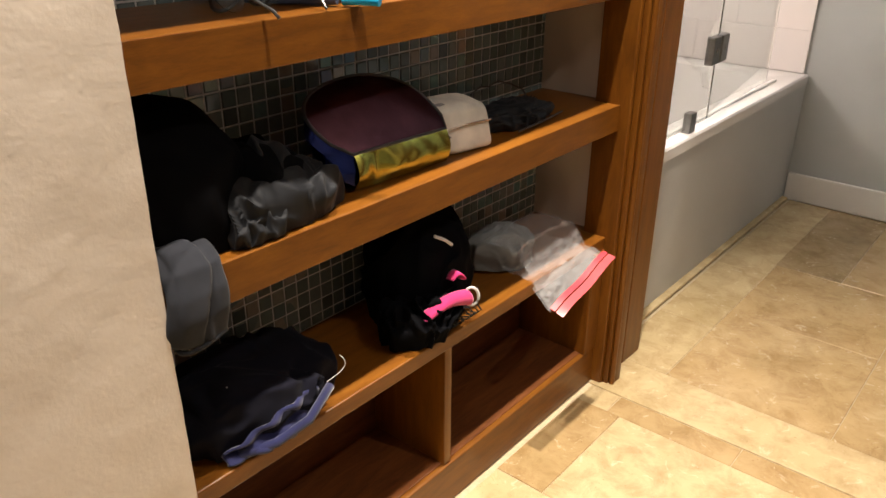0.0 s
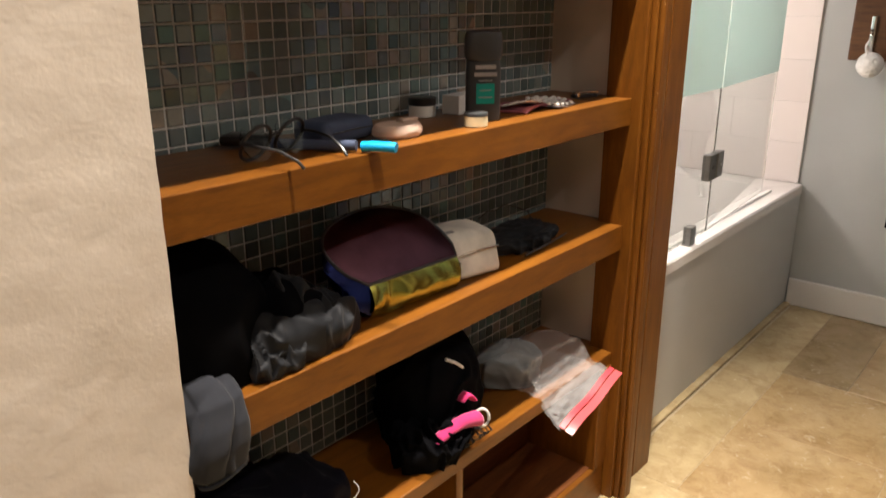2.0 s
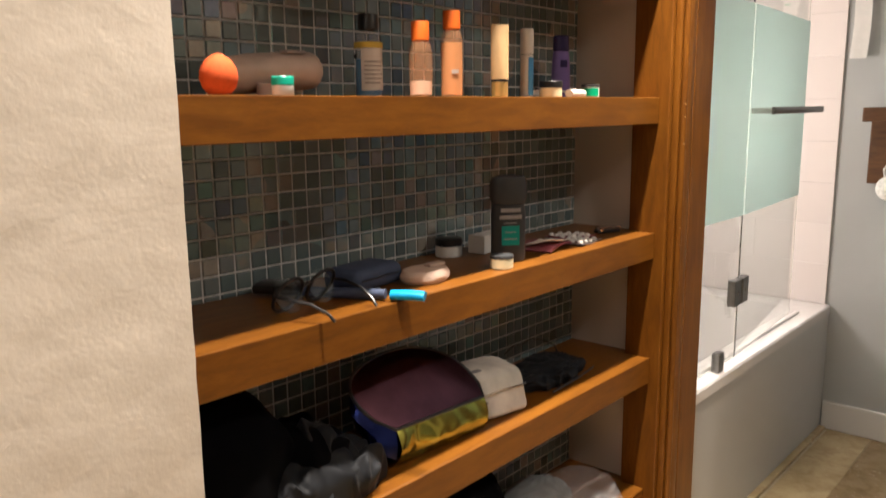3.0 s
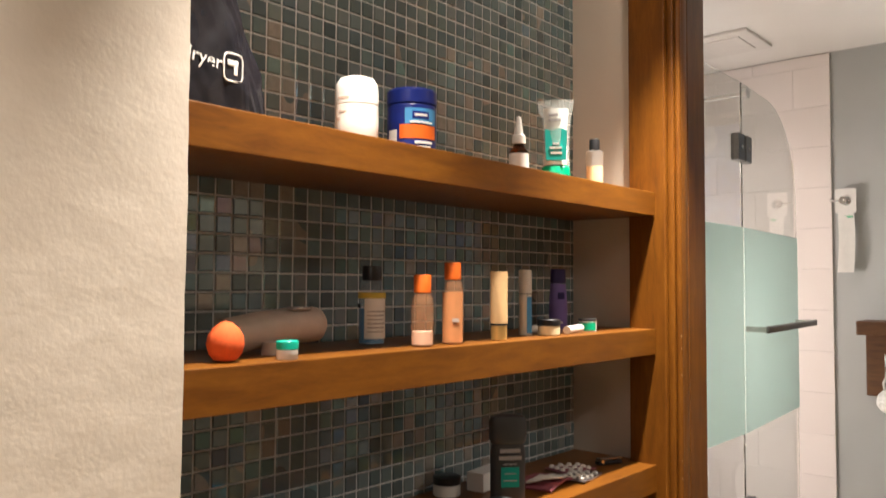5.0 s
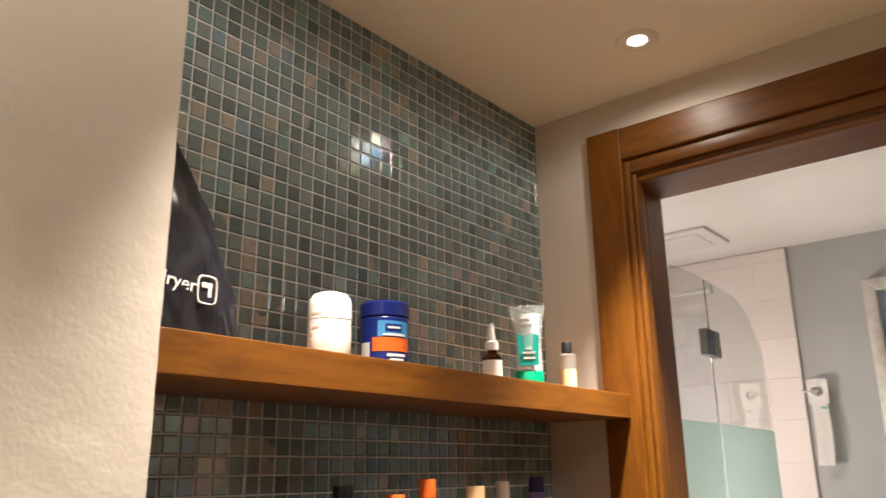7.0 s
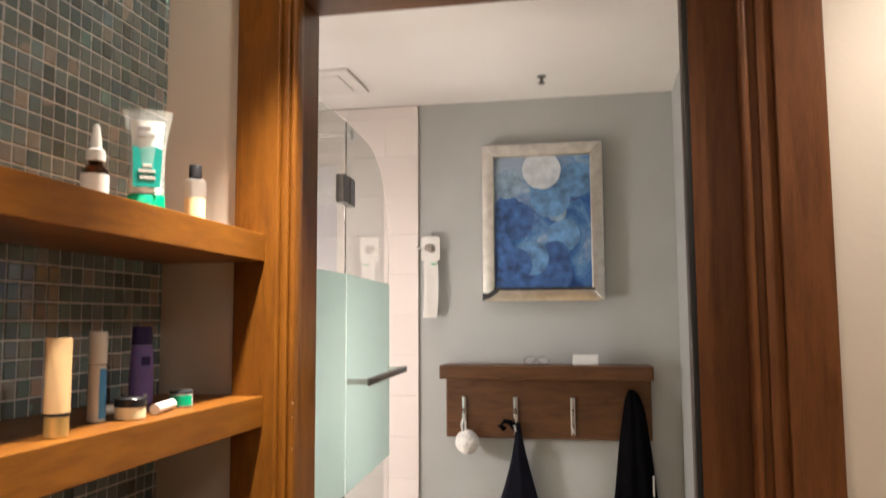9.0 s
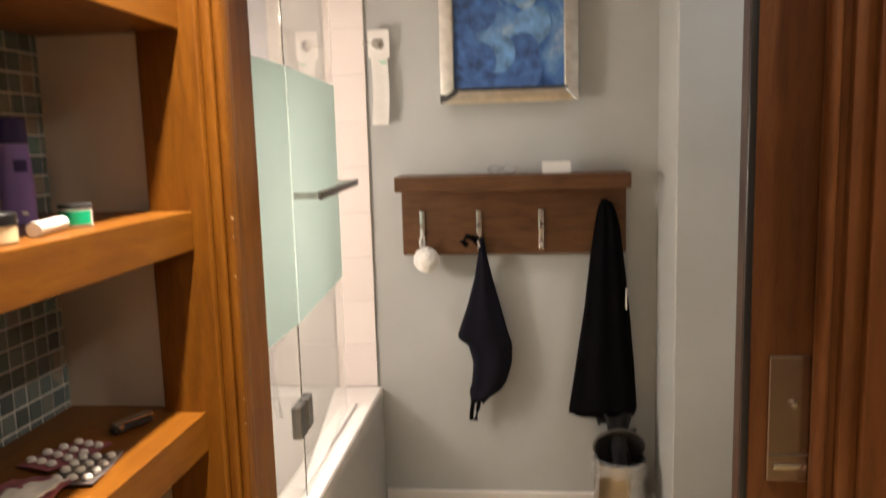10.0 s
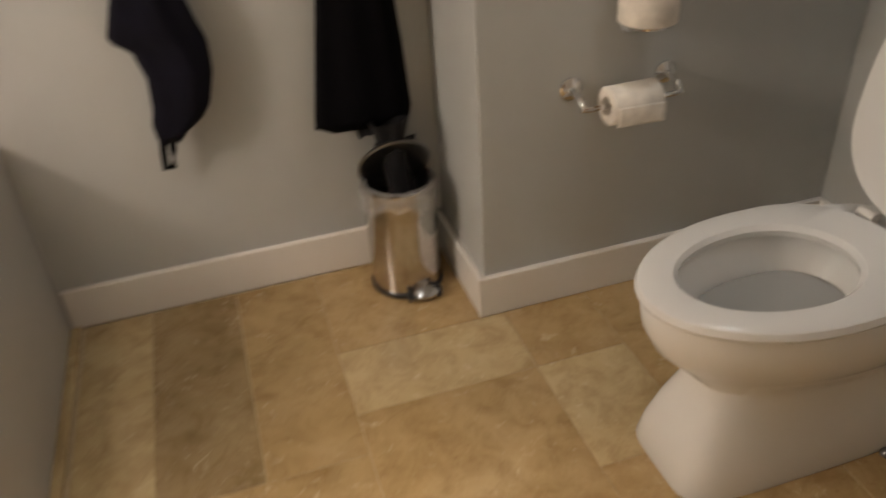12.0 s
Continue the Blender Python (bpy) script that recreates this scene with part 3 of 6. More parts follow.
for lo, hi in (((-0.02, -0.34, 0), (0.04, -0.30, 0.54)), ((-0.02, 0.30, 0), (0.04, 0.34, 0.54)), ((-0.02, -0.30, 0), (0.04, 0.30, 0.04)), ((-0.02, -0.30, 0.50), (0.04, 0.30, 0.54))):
    part("panel_frame", box(lo, hi, 0.004), "trim", glow_panel)
part("glow_sheet", box((0.0, -0.299, 0.041), (0.006, 0.299, 0.499)), "panel_glow", glow_panel)

# baseboards
for lo, hi in (((-0.748, YB - 0.016, 0), (0.181, YB, 0.11)), ((0.183, 2.8225, 0), (0.199, YB, 0.11)), ((0.1815, 2.821, 0), (XR, 2.837, 0.11)), ((XR - 0.016, YR, 0), (XR, 2.821, 0.11))):
    structure("baseboard", box(lo, hi, 0.004), "trim", "white painted baseboard", True)
structure("baseboard", box((OR + 0.1, YW - 0.014, 0), (2.30, YW, 0.11), 0.004), "trim", "white painted baseboard", True)

# door casing and jambs
casing = thing("door_casing", (0, 0, 0), "orange-brown stained wooden door casing and jamb, scuffed on the edges", "door frame")
tagged(casing, kind="structure")
part("casing_board", box((-0.752, YC, 0), (-0.667, YW, 2.167), 0.003), "wood_z", casing)
part("casing_board", box((OR, YC, 0), (0.268, YW, 2.167), 0.003), "door_wood", casing)
part("casing_board", box((-0.667, YC + 0.0015, 2.088), (OR, YW, 2.1655), 0.003), "wood_x", casing)
for lo, hi, mt in (((-0.667, YC + 0.010, 0), (-0.652, YW + 0.02, 2.088), "wood_z"), ((-0.6745, YW + 0.001, 0), (-0.640, YW + 0.030, 2.072), "wood_z"),
                   ((0.165, YC + 0.010, 0), (OR, YW + 0.02, 2.088), "door_wood"), ((0.140, YW + 0.001, 0), (OR - 0.001, YW + 0.022, 2.072), "door_wood"),
                   ((-0.652, YC + 0.011, 2.055), (0.165, YW + 0.02, 2.088), "wood_x"), ((-0.640, YW + 0.002, 2.034), (0.140, YW + 0.022, 2.055), "wood_x")):
    part("moulding", box(lo, hi, 0.003), mt, casing)
for x, z1, mt in ((-0.6455, 2.0495, "wood_z"), (0.1455, 2.0495, "door_wood")):
    part("bead", tube([(x, YC + 0.0195, 0.0), (x, YC + 0.0195, z1)], 0.0072, 12), mt, casing)
chip = random.Random(12)
for k in range(6):
    z = chip.choice((0.66, 0.80, 0.93, 1.02, 1.10, 1.16, 1.20, 1.24)) + chip.uniform(-0.03, 0.03)
    h, w = chip.uniform(0.005, 0.013), chip.uniform(0.0008, 0.0018)
    part("chip", prism([(-0.6405, YC + 0.0165, z), (-0.6405 + w, YC + 0.0150, z + 0.3 * h), (-0.6400, YC + 0.0160, z + h), (-0.6425, YC + 0.0130, z + 0.6 * h)], 0.004, (0.1, 0.9, 0)), "raw_wood", casing, "bare wood chip on the edge")
part("jamb", box((-0.687, YW, 0), (-0.675, YR + 0.004, 2.077), 0.002), "wood_z", casing)
part("jamb", box((OR, YW, 0), (OR + 0.012, YR + 0.004, 2.077), 0.002), "wood_z", casing)
part("jamb", box((-0.675, YW, OH), (OR, YR + 0.004, 2.060), 0.002), "wood_x", casing)
part("stop", box((-0.6745, 1.655, 0), (-0.668, YR + 0.002, OH), 0.002), "wood_z", casing)
part("stop", box((0.15, 1.655, 0), (OR - 0.0005, YR + 0.002, OH), 0.002), "wood_z", casing)

# pocket door pulled part of the way out of the wall
door = thing("pocket_door", (0.055, 1.588, 0.008), "brown veneered sliding pocket door, mostly open", "door")
tagged(door, kind="structure")
part("door_leaf", box((0, 0, 0), (0.75, 0.036, 2.018), 0.002), "leaf_wood", door)
# thin black strip and darker wood along the leaf's leading edge
part("edge_band", box((-0.003, -0.0015, 0.001), (0.007, 0.0345, 2.017), 0.001), "black_plastic", door, "dark edge strip of the door leaf")
part("edge_strip", box((-0.004, 0.002, 0.0), (0.0, 0.034, 2.018), 0.001), "edge_wood", door, "dark leading edge of the door")
lk = part("latch_plate", box((0.031, -0.005, 0.868), (0.104, 0.0, 1.046), 0.0025), "nickel", door, "satin nickel privacy latch plate")
part("thumb_turn", lathe([(0, 0), (0.0052, 0), (0.0052, 0.006), (0.004, 0.009), (0, 0.0095)], 16), "chrome", lk, m=pose(0.063, -0.005, 0.979, 90))
part("finger_slot", box((0.040, -0.0085, 0.886), (0.085, -0.0045, 0.893), 0.0015), "chrome", lk)
part("recess_line", box((0.032, -0.0062, 0.905), (0.094, -0.0048, 0.907)), "gunmetal", lk)

# bathtub
structure("tub_apron", box((-0.780, YR + 0.001, 0), (-0.752, YB - 0.001, 0.468), 0.004), "apron", "grey painted bathtub apron", True)
structure("trim", box((-0.7525, YR + 0.001, 0), (-0.728, YB - 0.02, 0.012), 0.004), "stone_light", "pale stone strip along the tub apron", True)
tub = thing("bathtub", (0, 0, 0), "white built-in bathtub behind a folding glass screen", "bathtub")


def tub_body():
    bm = bmesh.new()
    x0, x1, y0, y1 = XL + 0.002, -0.747, YR + 0.002, YB - 0.012
    rings = [((x0, x1, y0, y1), 0.46), ((x0, x1, y0, y1), 0.49), ((x0 + 0.004, x1 - 0.005, y0, y1), 0.495),
             ((x0 + 0.05, x1 - 0.105, y0 + 0.09, y1 - 0.07), 0.495), ((x0 + 0.06, x1 - 0.118, y0 + 0.10, y1 - 0.085), 0.485),
             ((x0 + 0.10, x1 - 0.165, y0 + 0.16, y1 - 0.20), 0.16), ((x0 + 0.15, x1 - 0.21, y0 + 0.22, y1 - 0.27), 0.12)]
    loops = []
    for (a, b, c, d), z in rings:
        inner = z != 0.46 and z != 0.49 and a > x0 + 0.03
        r = 0.09 if inner else 0.0005
        pts = []
        for cx, cy, st in ((b - r, d - r, 0), (a + r, d - r, 90), (a + r, c + r, 180), (b - r, c + r, 270)):
            for k in range(7):
                t = radians(st + 15 * k)
                pts.append(bm.verts.new((cx + r * math.cos(t), cy + r * math.sin(t), z)))
        loops.append(pts)
    for a, b in zip(loops, loops[1:]):
        for k in range(len(a)):
            j = (k + 1) % len(a)
            bm.faces.new((a[k], a[j], b[j], b[k]))
    bm.faces.new(loops[-1])
    bmesh.ops.recalc_face_normals(bm, faces=bm.faces)
    return bm


part("tub_shell", tub_body(), "acrylic", tub)
part("drain", lathe([(0, 0.121), (0.03, 0.121), (0.032, 0.124), (0.0, 0.126)], 20), "chrome", tub, m=pose(-1.15, 2.75, 0))
part("ledge_rail", box((-0.814, 1.78, 0.495), (-0.800, 2.95, 0.503), 0.002), "white_plastic", tub, "low white rail under the glass")

# glass screen
screen = thing("shower_screen", (-0.781, 0.004, 0), "hinged frameless glass tub screen with a frosted teal band", "shower screen")


def pane_outline(y0, y1, z0, z1, arc=0.0, rise=0.0):
    pts = [(0, y0, z0), (0, y1, z0)]
    if arc:
        for k in range(25):
            t = radians(90 * k / 24)
            pts.append((0, y1 - arc + arc * math.cos(t), z1 - rise + rise * math.sin(t)))
    else:
        pts.append((0, y1, z1))
    pts.append((0, y0, z1))
    return pts


def screen_part(name, bm, material, m=None, label="", smooth=False):
    ob = part(name, bm, material, screen, label, smooth, m)
    if material in ("glass", "frost"):
        ob.visible_shadow = False
    return ob


# the outer leaf stands folded a few degrees into the tub about the hinge line
LEAF = pose(0.004, 2.256, 0, 0, 0, 4.0)
screen_part("glass_pane", prism(pane_outline(1.765, 2.252, 0.508, 1.956), 0.008, (1, 0, 0)), "glass")
screen_part("glass_pane", prism(pane_outline(0.004, 0.632, 0.508, 1.956, 0.36, 0.30), 0.008, (1, 0, 0)), "glass", LEAF @ pose(-0.004, 0, 0))
screen_part("frosted_band", prism([(0.0095, 1.766, 0.938), (0.0095, 2.252, 0.938), (0.0095, 2.252, 1.53), (0.0095, 1.766, 1.53)], 0.0015, (1, 0, 0)), "frost", None, "translucent teal frosted band")
screen_part("frosted_band", prism([(0.0055, 0.005, 0.938), (0.0055, 0.631, 0.938), (0.0055, 0.631, 1.53), (0.0055, 0.005, 1.53)], 0.0015, (1, 0, 0)), "frost", LEAF, "translucent teal frosted band")
for z in (0.672, 1.722):
    for lo, hi, m in (((-0.010, 2.203, z), (0.020, 2.251, z + 0.078), None), ((-0.014, 0.005, z), (0.016, 0.062, z + 0.078), LEAF)):
        hp = screen_part("hinge_plate", box(lo, hi, 0.003), "gunmetal", m, "dark brushed metal hinge", True)
        mid = (lo[1] + hi[1]) / 2
        part("screw", tube([(hi[0] - 0.0005, mid, z + 0.039), (hi[0] + 0.0015, mid, z + 0.039)], 0.006, 12), "steel", hp)
    screen_part("hinge_pin", tube([(0.006, 2.256, z + 0.004), (0.006, 2.256, z + 0.074)], 0.006, 10), "gunmetal", smooth=True)
screen_part("clamp", box((-0.010, 2.112, 0.495), (0.020, 2.150, 0.553), 0.003), "gunmetal", None, "small metal glass clamp", True)
hb = screen_part("towel_bar", box((0.064, 0.006, 1.226), (0.074, 0.605, 1.246), 0.002), "gunmetal", LEAF, "flat dark metal towel bar", True)
for y in (0.012, 0.590):
    part("bar_post", box((0.0035, y, 1.228), (0.065, y + 0.012, 1.244), 0.002), "steel", hb)
bar = thing("screen_brace", (-0.803, 2.36, 1.945), "polished chrome brace from the glass to the wall", "brace")
part("brace_rod", tube([(-0.716, 0, 0), (0.0, 0, 0)], 0.008, 12), "chrome", bar)
part("brace_cap", tube([(-0.012, 0, 0), (0.008, 0, 0)], 0.017, 16), "chrome", bar)
part("brace_cap", tube([(-0.717, 0, 0), (-0.703, 0, 0)], 0.022, 16), "chrome", bar)

# door threshold and floor tiles
def tile_bm(sx, sy, h=0.012, b=0.0012):
    """A floor tile, its top at z = 0, with eased edges."""
    bm = bmesh.new()
    rows = [[bm.verts.new((x, y, z)) for x, y in ((-sx + i, -sy + i), (sx - i, -sy + i), (sx - i, sy - i), (-sx + i, sy - i))] for i, z in ((0, -h), (0, -b), (b, 0))]
    for a, c in zip(rows, rows[1:]):
        for k in range(4):
            j = (k + 1) % 4
            bm.faces.new((a[k], a[j], c[j], c[k]))
    bm.faces.new(rows[-1])
    return bm


floor = bpy.data.objects["floor"]
structure("threshold", box((-0.69, 1.524, -0.011), (0.20, 1.682, 0.002), 0.003), "stone_light", "pale travertine threshold slab in the doorway")


def lay(x0, x1, y0, y1, tone, gap=0.0008):
    if y0 > 1.6:
        x0, x1 = x0 - 0.009, x1 - 0.009
        y0, y1 = (y0 + 0.004 if y0 < 1.69 else y0 + 0.012), y1 + 0.012
    bm = tile_bm((x1 - x0) / 2 - gap, (y1 - y0) / 2 - gap)
    ob = part("floor_tile", bm, tone, floor, smooth=False, m=pose((x0 + x1) / 2, (y0 + y1) / 2, random.uniform(-0.0006, 0.0004)))
    return ob


L_, D_, K_ = "stone_light", "stone_mid", "stone_dark"
for t in ((-0.712, -0.55, 1.68, 1.975, L_), (-0.712, -0.55, 1.975, 2.40, L_), (-0.712, -0.55, 2.40, 2.82, L_), (-0.712, -0.555, 2.82, 3.13, L_),
          (-0.55, -0.15, 1.68, 2.10, D_), (-0.55, -0.15, 2.10, 2.50, D_), (-0.555, -0.35, 2.50, 3.13, K_),
          (-0.35, -0.15, 2.50, 3.13, D_), (-0.15, 0.25, 2.61, 2.81, L_), (-0.15, 0.20, 2.81, 3.13, D_), (-0.15, 0.25, 2.20, 2.61, D_),
          (-0.15, 0.25, 1.68, 2.20, D_), (0.25, 0.46, 2.317, 2.61, L_), (0.25, 0.46, 2.61, 2.815, D_), (0.25, 0.66, 1.98, 2.317, D_),
          (0.25, 0.66, 1.745, 1.98, L_), (0.46, 0.86, 2.317, 2.815, D_), (0.66, 1.11, 1.745, 2.317, D_), (0.86, 1.11, 2.317, 2.815, L_)):
    lay(*t)
hall_rows = ((1.45, 1.523, (-0.68, -0.60, -0.30, 0.1, 0.5, 0.9, 1.3, 1.75, 2.3)), (1.12, 1.45, (-0.68, -0.565, -0.12, 0.30, 0.7, 1.1, 1.75, 2.3)),
             (0.72, 1.12, (-0.68, -0.42, 0.0, 0.4, 0.8, 1.2, 1.75, 2.3)), (0.32, 0.72, (-0.68, -0.3, 0.1, 0.5, 0.9, 1.3, 1.75, 2.3)),
             (-0.2, 0.32, (-0.68, -0.42, 0.0, 0.4, 0.8, 1.2, 1.75, 2.3)), (-0.8, -0.2, (-0.68, -0.3, 0.3, 0.9, 1.75, 2.3)), (-1.6, -0.8, (-0.68, 0, 0.6, 1.2, 1.75, 2.3)), (-2.4, -1.6, (-0.68, 0, 0.6, 1.2, 1.75, 2.3)))
for y0, y1, xs in hall_rows:
    for a, b in zip(xs, xs[1:]):
        lay(a, b, y0, y1, random.choice((L_, D_, D_)))

# downlights: one seen, three inferred; (0.60, 1.24) and (-1.12, 2.42) are added fill
for x, y in ((-0.518, 1.346), (-0.518, 0.64), (-0.518, -0.066), (0.60, 1.24), (-1.12, 2.42), (0.62, 2.30)):
    dl = thing("seen_or_added_downlight", (x, y, ZC), "small lit ceiling downlight, seen, inferred or added as fill", "ceiling light", "recessed downlights")
    part("trim_ring", lathe([(0.019, -0.001), (0.024, -0.004), (0.040, -0.004), (0.044, -0.0005), (0.044, 0.0), (0.019, 0.0)], 28), "white_plastic", dl)
    part("lens", lathe([(0, -0.003), (0.018, -0.0025), (0.0185, -0.0005), (0, -0.0005)], 24), "bulb", dl, "glowing lamp lens")

# unseen fitting made up to house the fill light
cl_ = thing("added_fill_light", (0.30, -1.05, ZC), "added round fill light on the ceiling, out of view", "ceiling light")
part("base_ring", lathe([(0, 0), (0.24, 0), (0.245, -0.01), (0.24, -0.03), (0.232, -0.03), (0, -0.028)], 40), "white_plastic", cl_)
part("diffuser", lathe([(0.231, -0.03), (0.22, -0.055), (0.16, -0.072), (0, -0.08)], 40), "bulb_soft", cl_, "glowing disc of the added fill light")

# ---- shelving niche ----
def slab(name, z1, h, label, mat="wood_y", x1=XF):
    ob = thing(name, (0, 0, z1), label, "shelf", "niche shelves")
    bm = box((XT + 0.001, YN + 0.001, -h), (x1, YC - 0.001, 0), 0.0025)
    box((XT + 0.0015, YC - 0.006, -h + 0.0006), (-0.7535, YW - 0.0008, -0.0006), bm=bm)
    part("shelf_board", bm, mat, ob)
    part("front_strip", box((x1 - 0.001, YN + 0.001, -h - 0.001), (x1 + 0.003, YC - 0.001, 0.0005), 0.0012), mat, ob)
    return ob


slab("niche_shelf", 1.558, 0.048, "thick orange-brown stained wooden shelf, the highest in the niche")
slab("niche_shelf", 1.269, 0.052, "orange-brown stained wooden shelf holding cosmetics bottles")
slab("niche_shelf", 0.985, 0.055, "orange-brown stained wooden shelf holding grooming items")
slab("niche_shelf", 0.706, 0.056, "orange-brown stained wooden shelf holding clothes and pouches")
cab = thing("low_cabinet", (0, 0, 0), "open stained wooden cabinet with two compartments under the niche", "cabinet")
bm = box((XT + 0.001, YN + 0.001, 0.366), (XF, YC - 0.001, 0.396), 0.0025)
box((XT + 0.0015, YC - 0.006, 0.3666), (-0.7535, YW - 0.0008, 0.3954), bm=bm)
part("cabinet_top", bm, "wood_y", cab)
part("divider", box((XT + 0.02, 0.964, 0.10), (XF - 0.004, 0.984, 0.366), 0.002), "wood_z", cab)
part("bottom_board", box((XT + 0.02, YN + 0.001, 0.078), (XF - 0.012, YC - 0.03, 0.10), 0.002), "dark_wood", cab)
part("toe_rail", box((XF - 0.02, YN + 0.001, 0.0), (XF, YC - 0.001, 0.098), 0.003), "wood_y", cab)
part("side_panel", box((XT + 0.02, 1.487, 0.10), (XF - 0.002, YC - 0.001, 0.366), 0.002), "wood_z", cab)
part("side_panel", box((XT + 0.02, YN + 0.001, 0.10), (XF - 0.002, YN + 0.02, 0.366), 0.002), "wood_z", cab)
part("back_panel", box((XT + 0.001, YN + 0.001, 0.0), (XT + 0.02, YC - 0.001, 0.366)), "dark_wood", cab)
part("rail_strip", box((XF - 0.006, 1.485, 0.10), (XF + 0.003, YC - 0.001, 0.366), 0.002), "wood_z", cab)


# top shelf things
Z0 = 1.5585
bag = thing("dryer_bag", (-0.80, 0.515, Z0), "black satin hair dryer bag with white lettering on the shelf", "bag")


def sack():
    def p(u, v):
        a = 2 * math.pi * u
        w = 0.092 * (1 - 0.62 * v ** 1.3)
        d = 0.052 * (1 - 0.35 * v)
        f = 1 + (0.05 + 0.14 * v) * noise.noise(Vector((math.cos(a) * 3.2, math.sin(a) * 3.2, v * 4)))
        crease = noise.noise(Vector((math.cos(a) * 4.5 + v, math.sin(a) * 4.5, v * 1.6 + 7)))
        f += (0.04 + 0.26 * v) * (0.28 - math.sqrt(crease * crease + 0.002)) + 0.035 * noise.noise(Vector((math.cos(a) * 9, math.sin(a) * 9 + 5 * v, v * 9)))
        bulge = math.sin(math.pi * min(1, v * 1.05 + 0.15)) * 0.012
        cy = -0.055 * v ** 1.4
        y = cy + w * f * math.copysign(abs(math.cos(a)) ** 0.75, math.cos(a))
        return ((d + bulge) * f * math.copysign(abs(math.sin(a)) ** 0.7, math.sin(a)), y, 0.262 * v)
    bm = sheet(p, 128, 60)
    bmesh.ops.remove_doubles(bm, verts=bm.verts, dist=0.0004)
    bmesh.ops.holes_fill(bm, edges=[e for e in bm.edges if e.is_boundary], sides=80)
    bmesh.ops.recalc_face_normals(bm, faces=bm.faces)
    return bm


part("sack", sack(), "bag_satin", bag)
part("gathered_neck", heap(0.03, 0.035, 0.05, 4, 0.4, 40, sub=5), "bag_satin", bag, m=pose(0, -0.055, 0.252))
words("dryer", 0.024, "print_white", bag, pose(0.0598, -0.054, 0.062, 90, 0, 90) @ pose(0, 0, 0, 0, 0, -6))
ring = []
for k in range(28):
    t = 2 * math.pi * k / 28
    ring.append((0.0605, 0.014 + 0.013 * math.copysign(abs(math.cos(t)) ** 0.45, math.cos(t)), 0.062 + 0.017 * math.copysign(abs(math.sin(t)) ** 0.45, math.sin(t))))
part("emblem", tube(ring, 0.0012, 6, closed=True), "print_white", bag, "white outlined dryer symbol")
part("emblem", box((0.0595, 0.006, 0.064), (0.0612, 0.021, 0.071), 0.0008), "print_white", bag)
part("emblem", box((0.0595, 0.015, 0.053), (0.0612, 0.020, 0.064), 0.0008), "print_white", bag)

deo = thing("deodorant_stick", (-0.755, 0.743, Z0), "white plastic deodorant stick with a domed cap", "deodorant", turn=-41)
part("body", lathe([(0, 0), (0.026, 0), (0.028, 0.003), (0.0285, 0.03), (0.0282, 0.055), (0.0282, 0.0557)], 32, (0.75, 1.08)), "white_plastic", deo)
part("cap", lathe([(0.0278, 0.0560), (0.0285, 0.057), (0.0284, 0.076), (0.0272, 0.086), (0.022, 0.094), (0.012, 0.0975), (0.0, 0.098)], 32, (0.75, 1.08)), "white_plastic", deo)
bars(deo, "blush", 0.0275, [(0.062, 0.003, -60, -22), (0.043, 0.0022, -55, -30), (0.032, 0.004, -66, -50)], (0.75, 1.08))

jar = thing("cleansing_pad_jar", (-0.765, 0.866, Z0), "royal blue plastic jar with an orange-banded label", "jar")
part("body", lathe([(0, 0), (0.036, 0), (0.038, 0.003), (0.038, 0.073), (0.036, 0.076), (0.036, 0.0765)], 36), "blue_plastic", jar)
part("lid", lathe([(0.0362, 0.077), (0.0385, 0.0775), (0.0388, 0.082), (0.0388, 0.097), (0.036, 0.100), (0.0, 0.1005)], 36), "blue_plastic", jar)
part("label_panel", wrap(0.038, 0.044, 0.068, -62, 20), "sky_label", jar)
part("label_band", wrap(0.038, 0.022, 0.043, -75, 20), "orange", jar)
part("label_panel", wrap(0.038, 0.005, 0.036, -110, -82), "white_plastic", jar)
bars(jar, "blue_plastic", 0.038, [(0.052, 0.011, -45, -5)])
bars(jar, "print_white", 0.0385, [(0.056, 0.003, -40, -10), (0.045, 0.003, -50, 5), (0.014, 0.004, -40, 5), (0.008, 0.003, -35, 0)])

drp = thing("dropper_bottle", (-0.765, 1.148, Z0), "small dark glass dropper bottle with a white bulb", "bottle")
part("body", lathe([(0, 0), (0.0165, 0), (0.0175, 0.002), (0.0175, 0.045), (0.012, 0.052), (0.009, 0.054), (0.009, 0.06)], 24), "amber", drp)
part("label", wrap(0.0175, 0.004, 0.040, -150, 60, 20), "white_plastic", drp)
part("collar", lathe([(0.0115, 0.058), (0.0125, 0.059), (0.0125, 0.073), (0.010, 0.075), (0, 0.075)], 22), "white_plastic", drp)
part("bulb", lathe([(0.0075, 0.075), (0.0078, 0.082), (0.0055, 0.098), (0.0042, 0.108), (0.0, 0.110)], 18), "white_plastic", drp)

tb = thing("lotion_tube", (-0.76, 1.262, Z0), "clear gel tube with a teal label standing on its green cap", "tube", turn=-56)


def squeeze(w0, w1, d0, d1, z0, z1, waist=0.0):
    def p(u, v):
        a = 2 * math.pi * u
        k = 1 - waist * math.sin(math.pi * v)
        w, d = (w0 + (w1 - w0) * v) * k, d0 + (d1 - d0) * v ** 1.2
        return (d * math.sin(a), w * math.cos(a), z0 + (z1 - z0) * v)
    bm = sheet(p, 32, 14)
    bmesh.ops.remove_doubles(bm, verts=bm.verts, dist=0.00005)
    bmesh.ops.holes_fill(bm, edges=[e for e in bm.edges if e.is_boundary], sides=60)
    bmesh.ops.recalc_face_normals(bm, faces=bm.faces)
    return bm


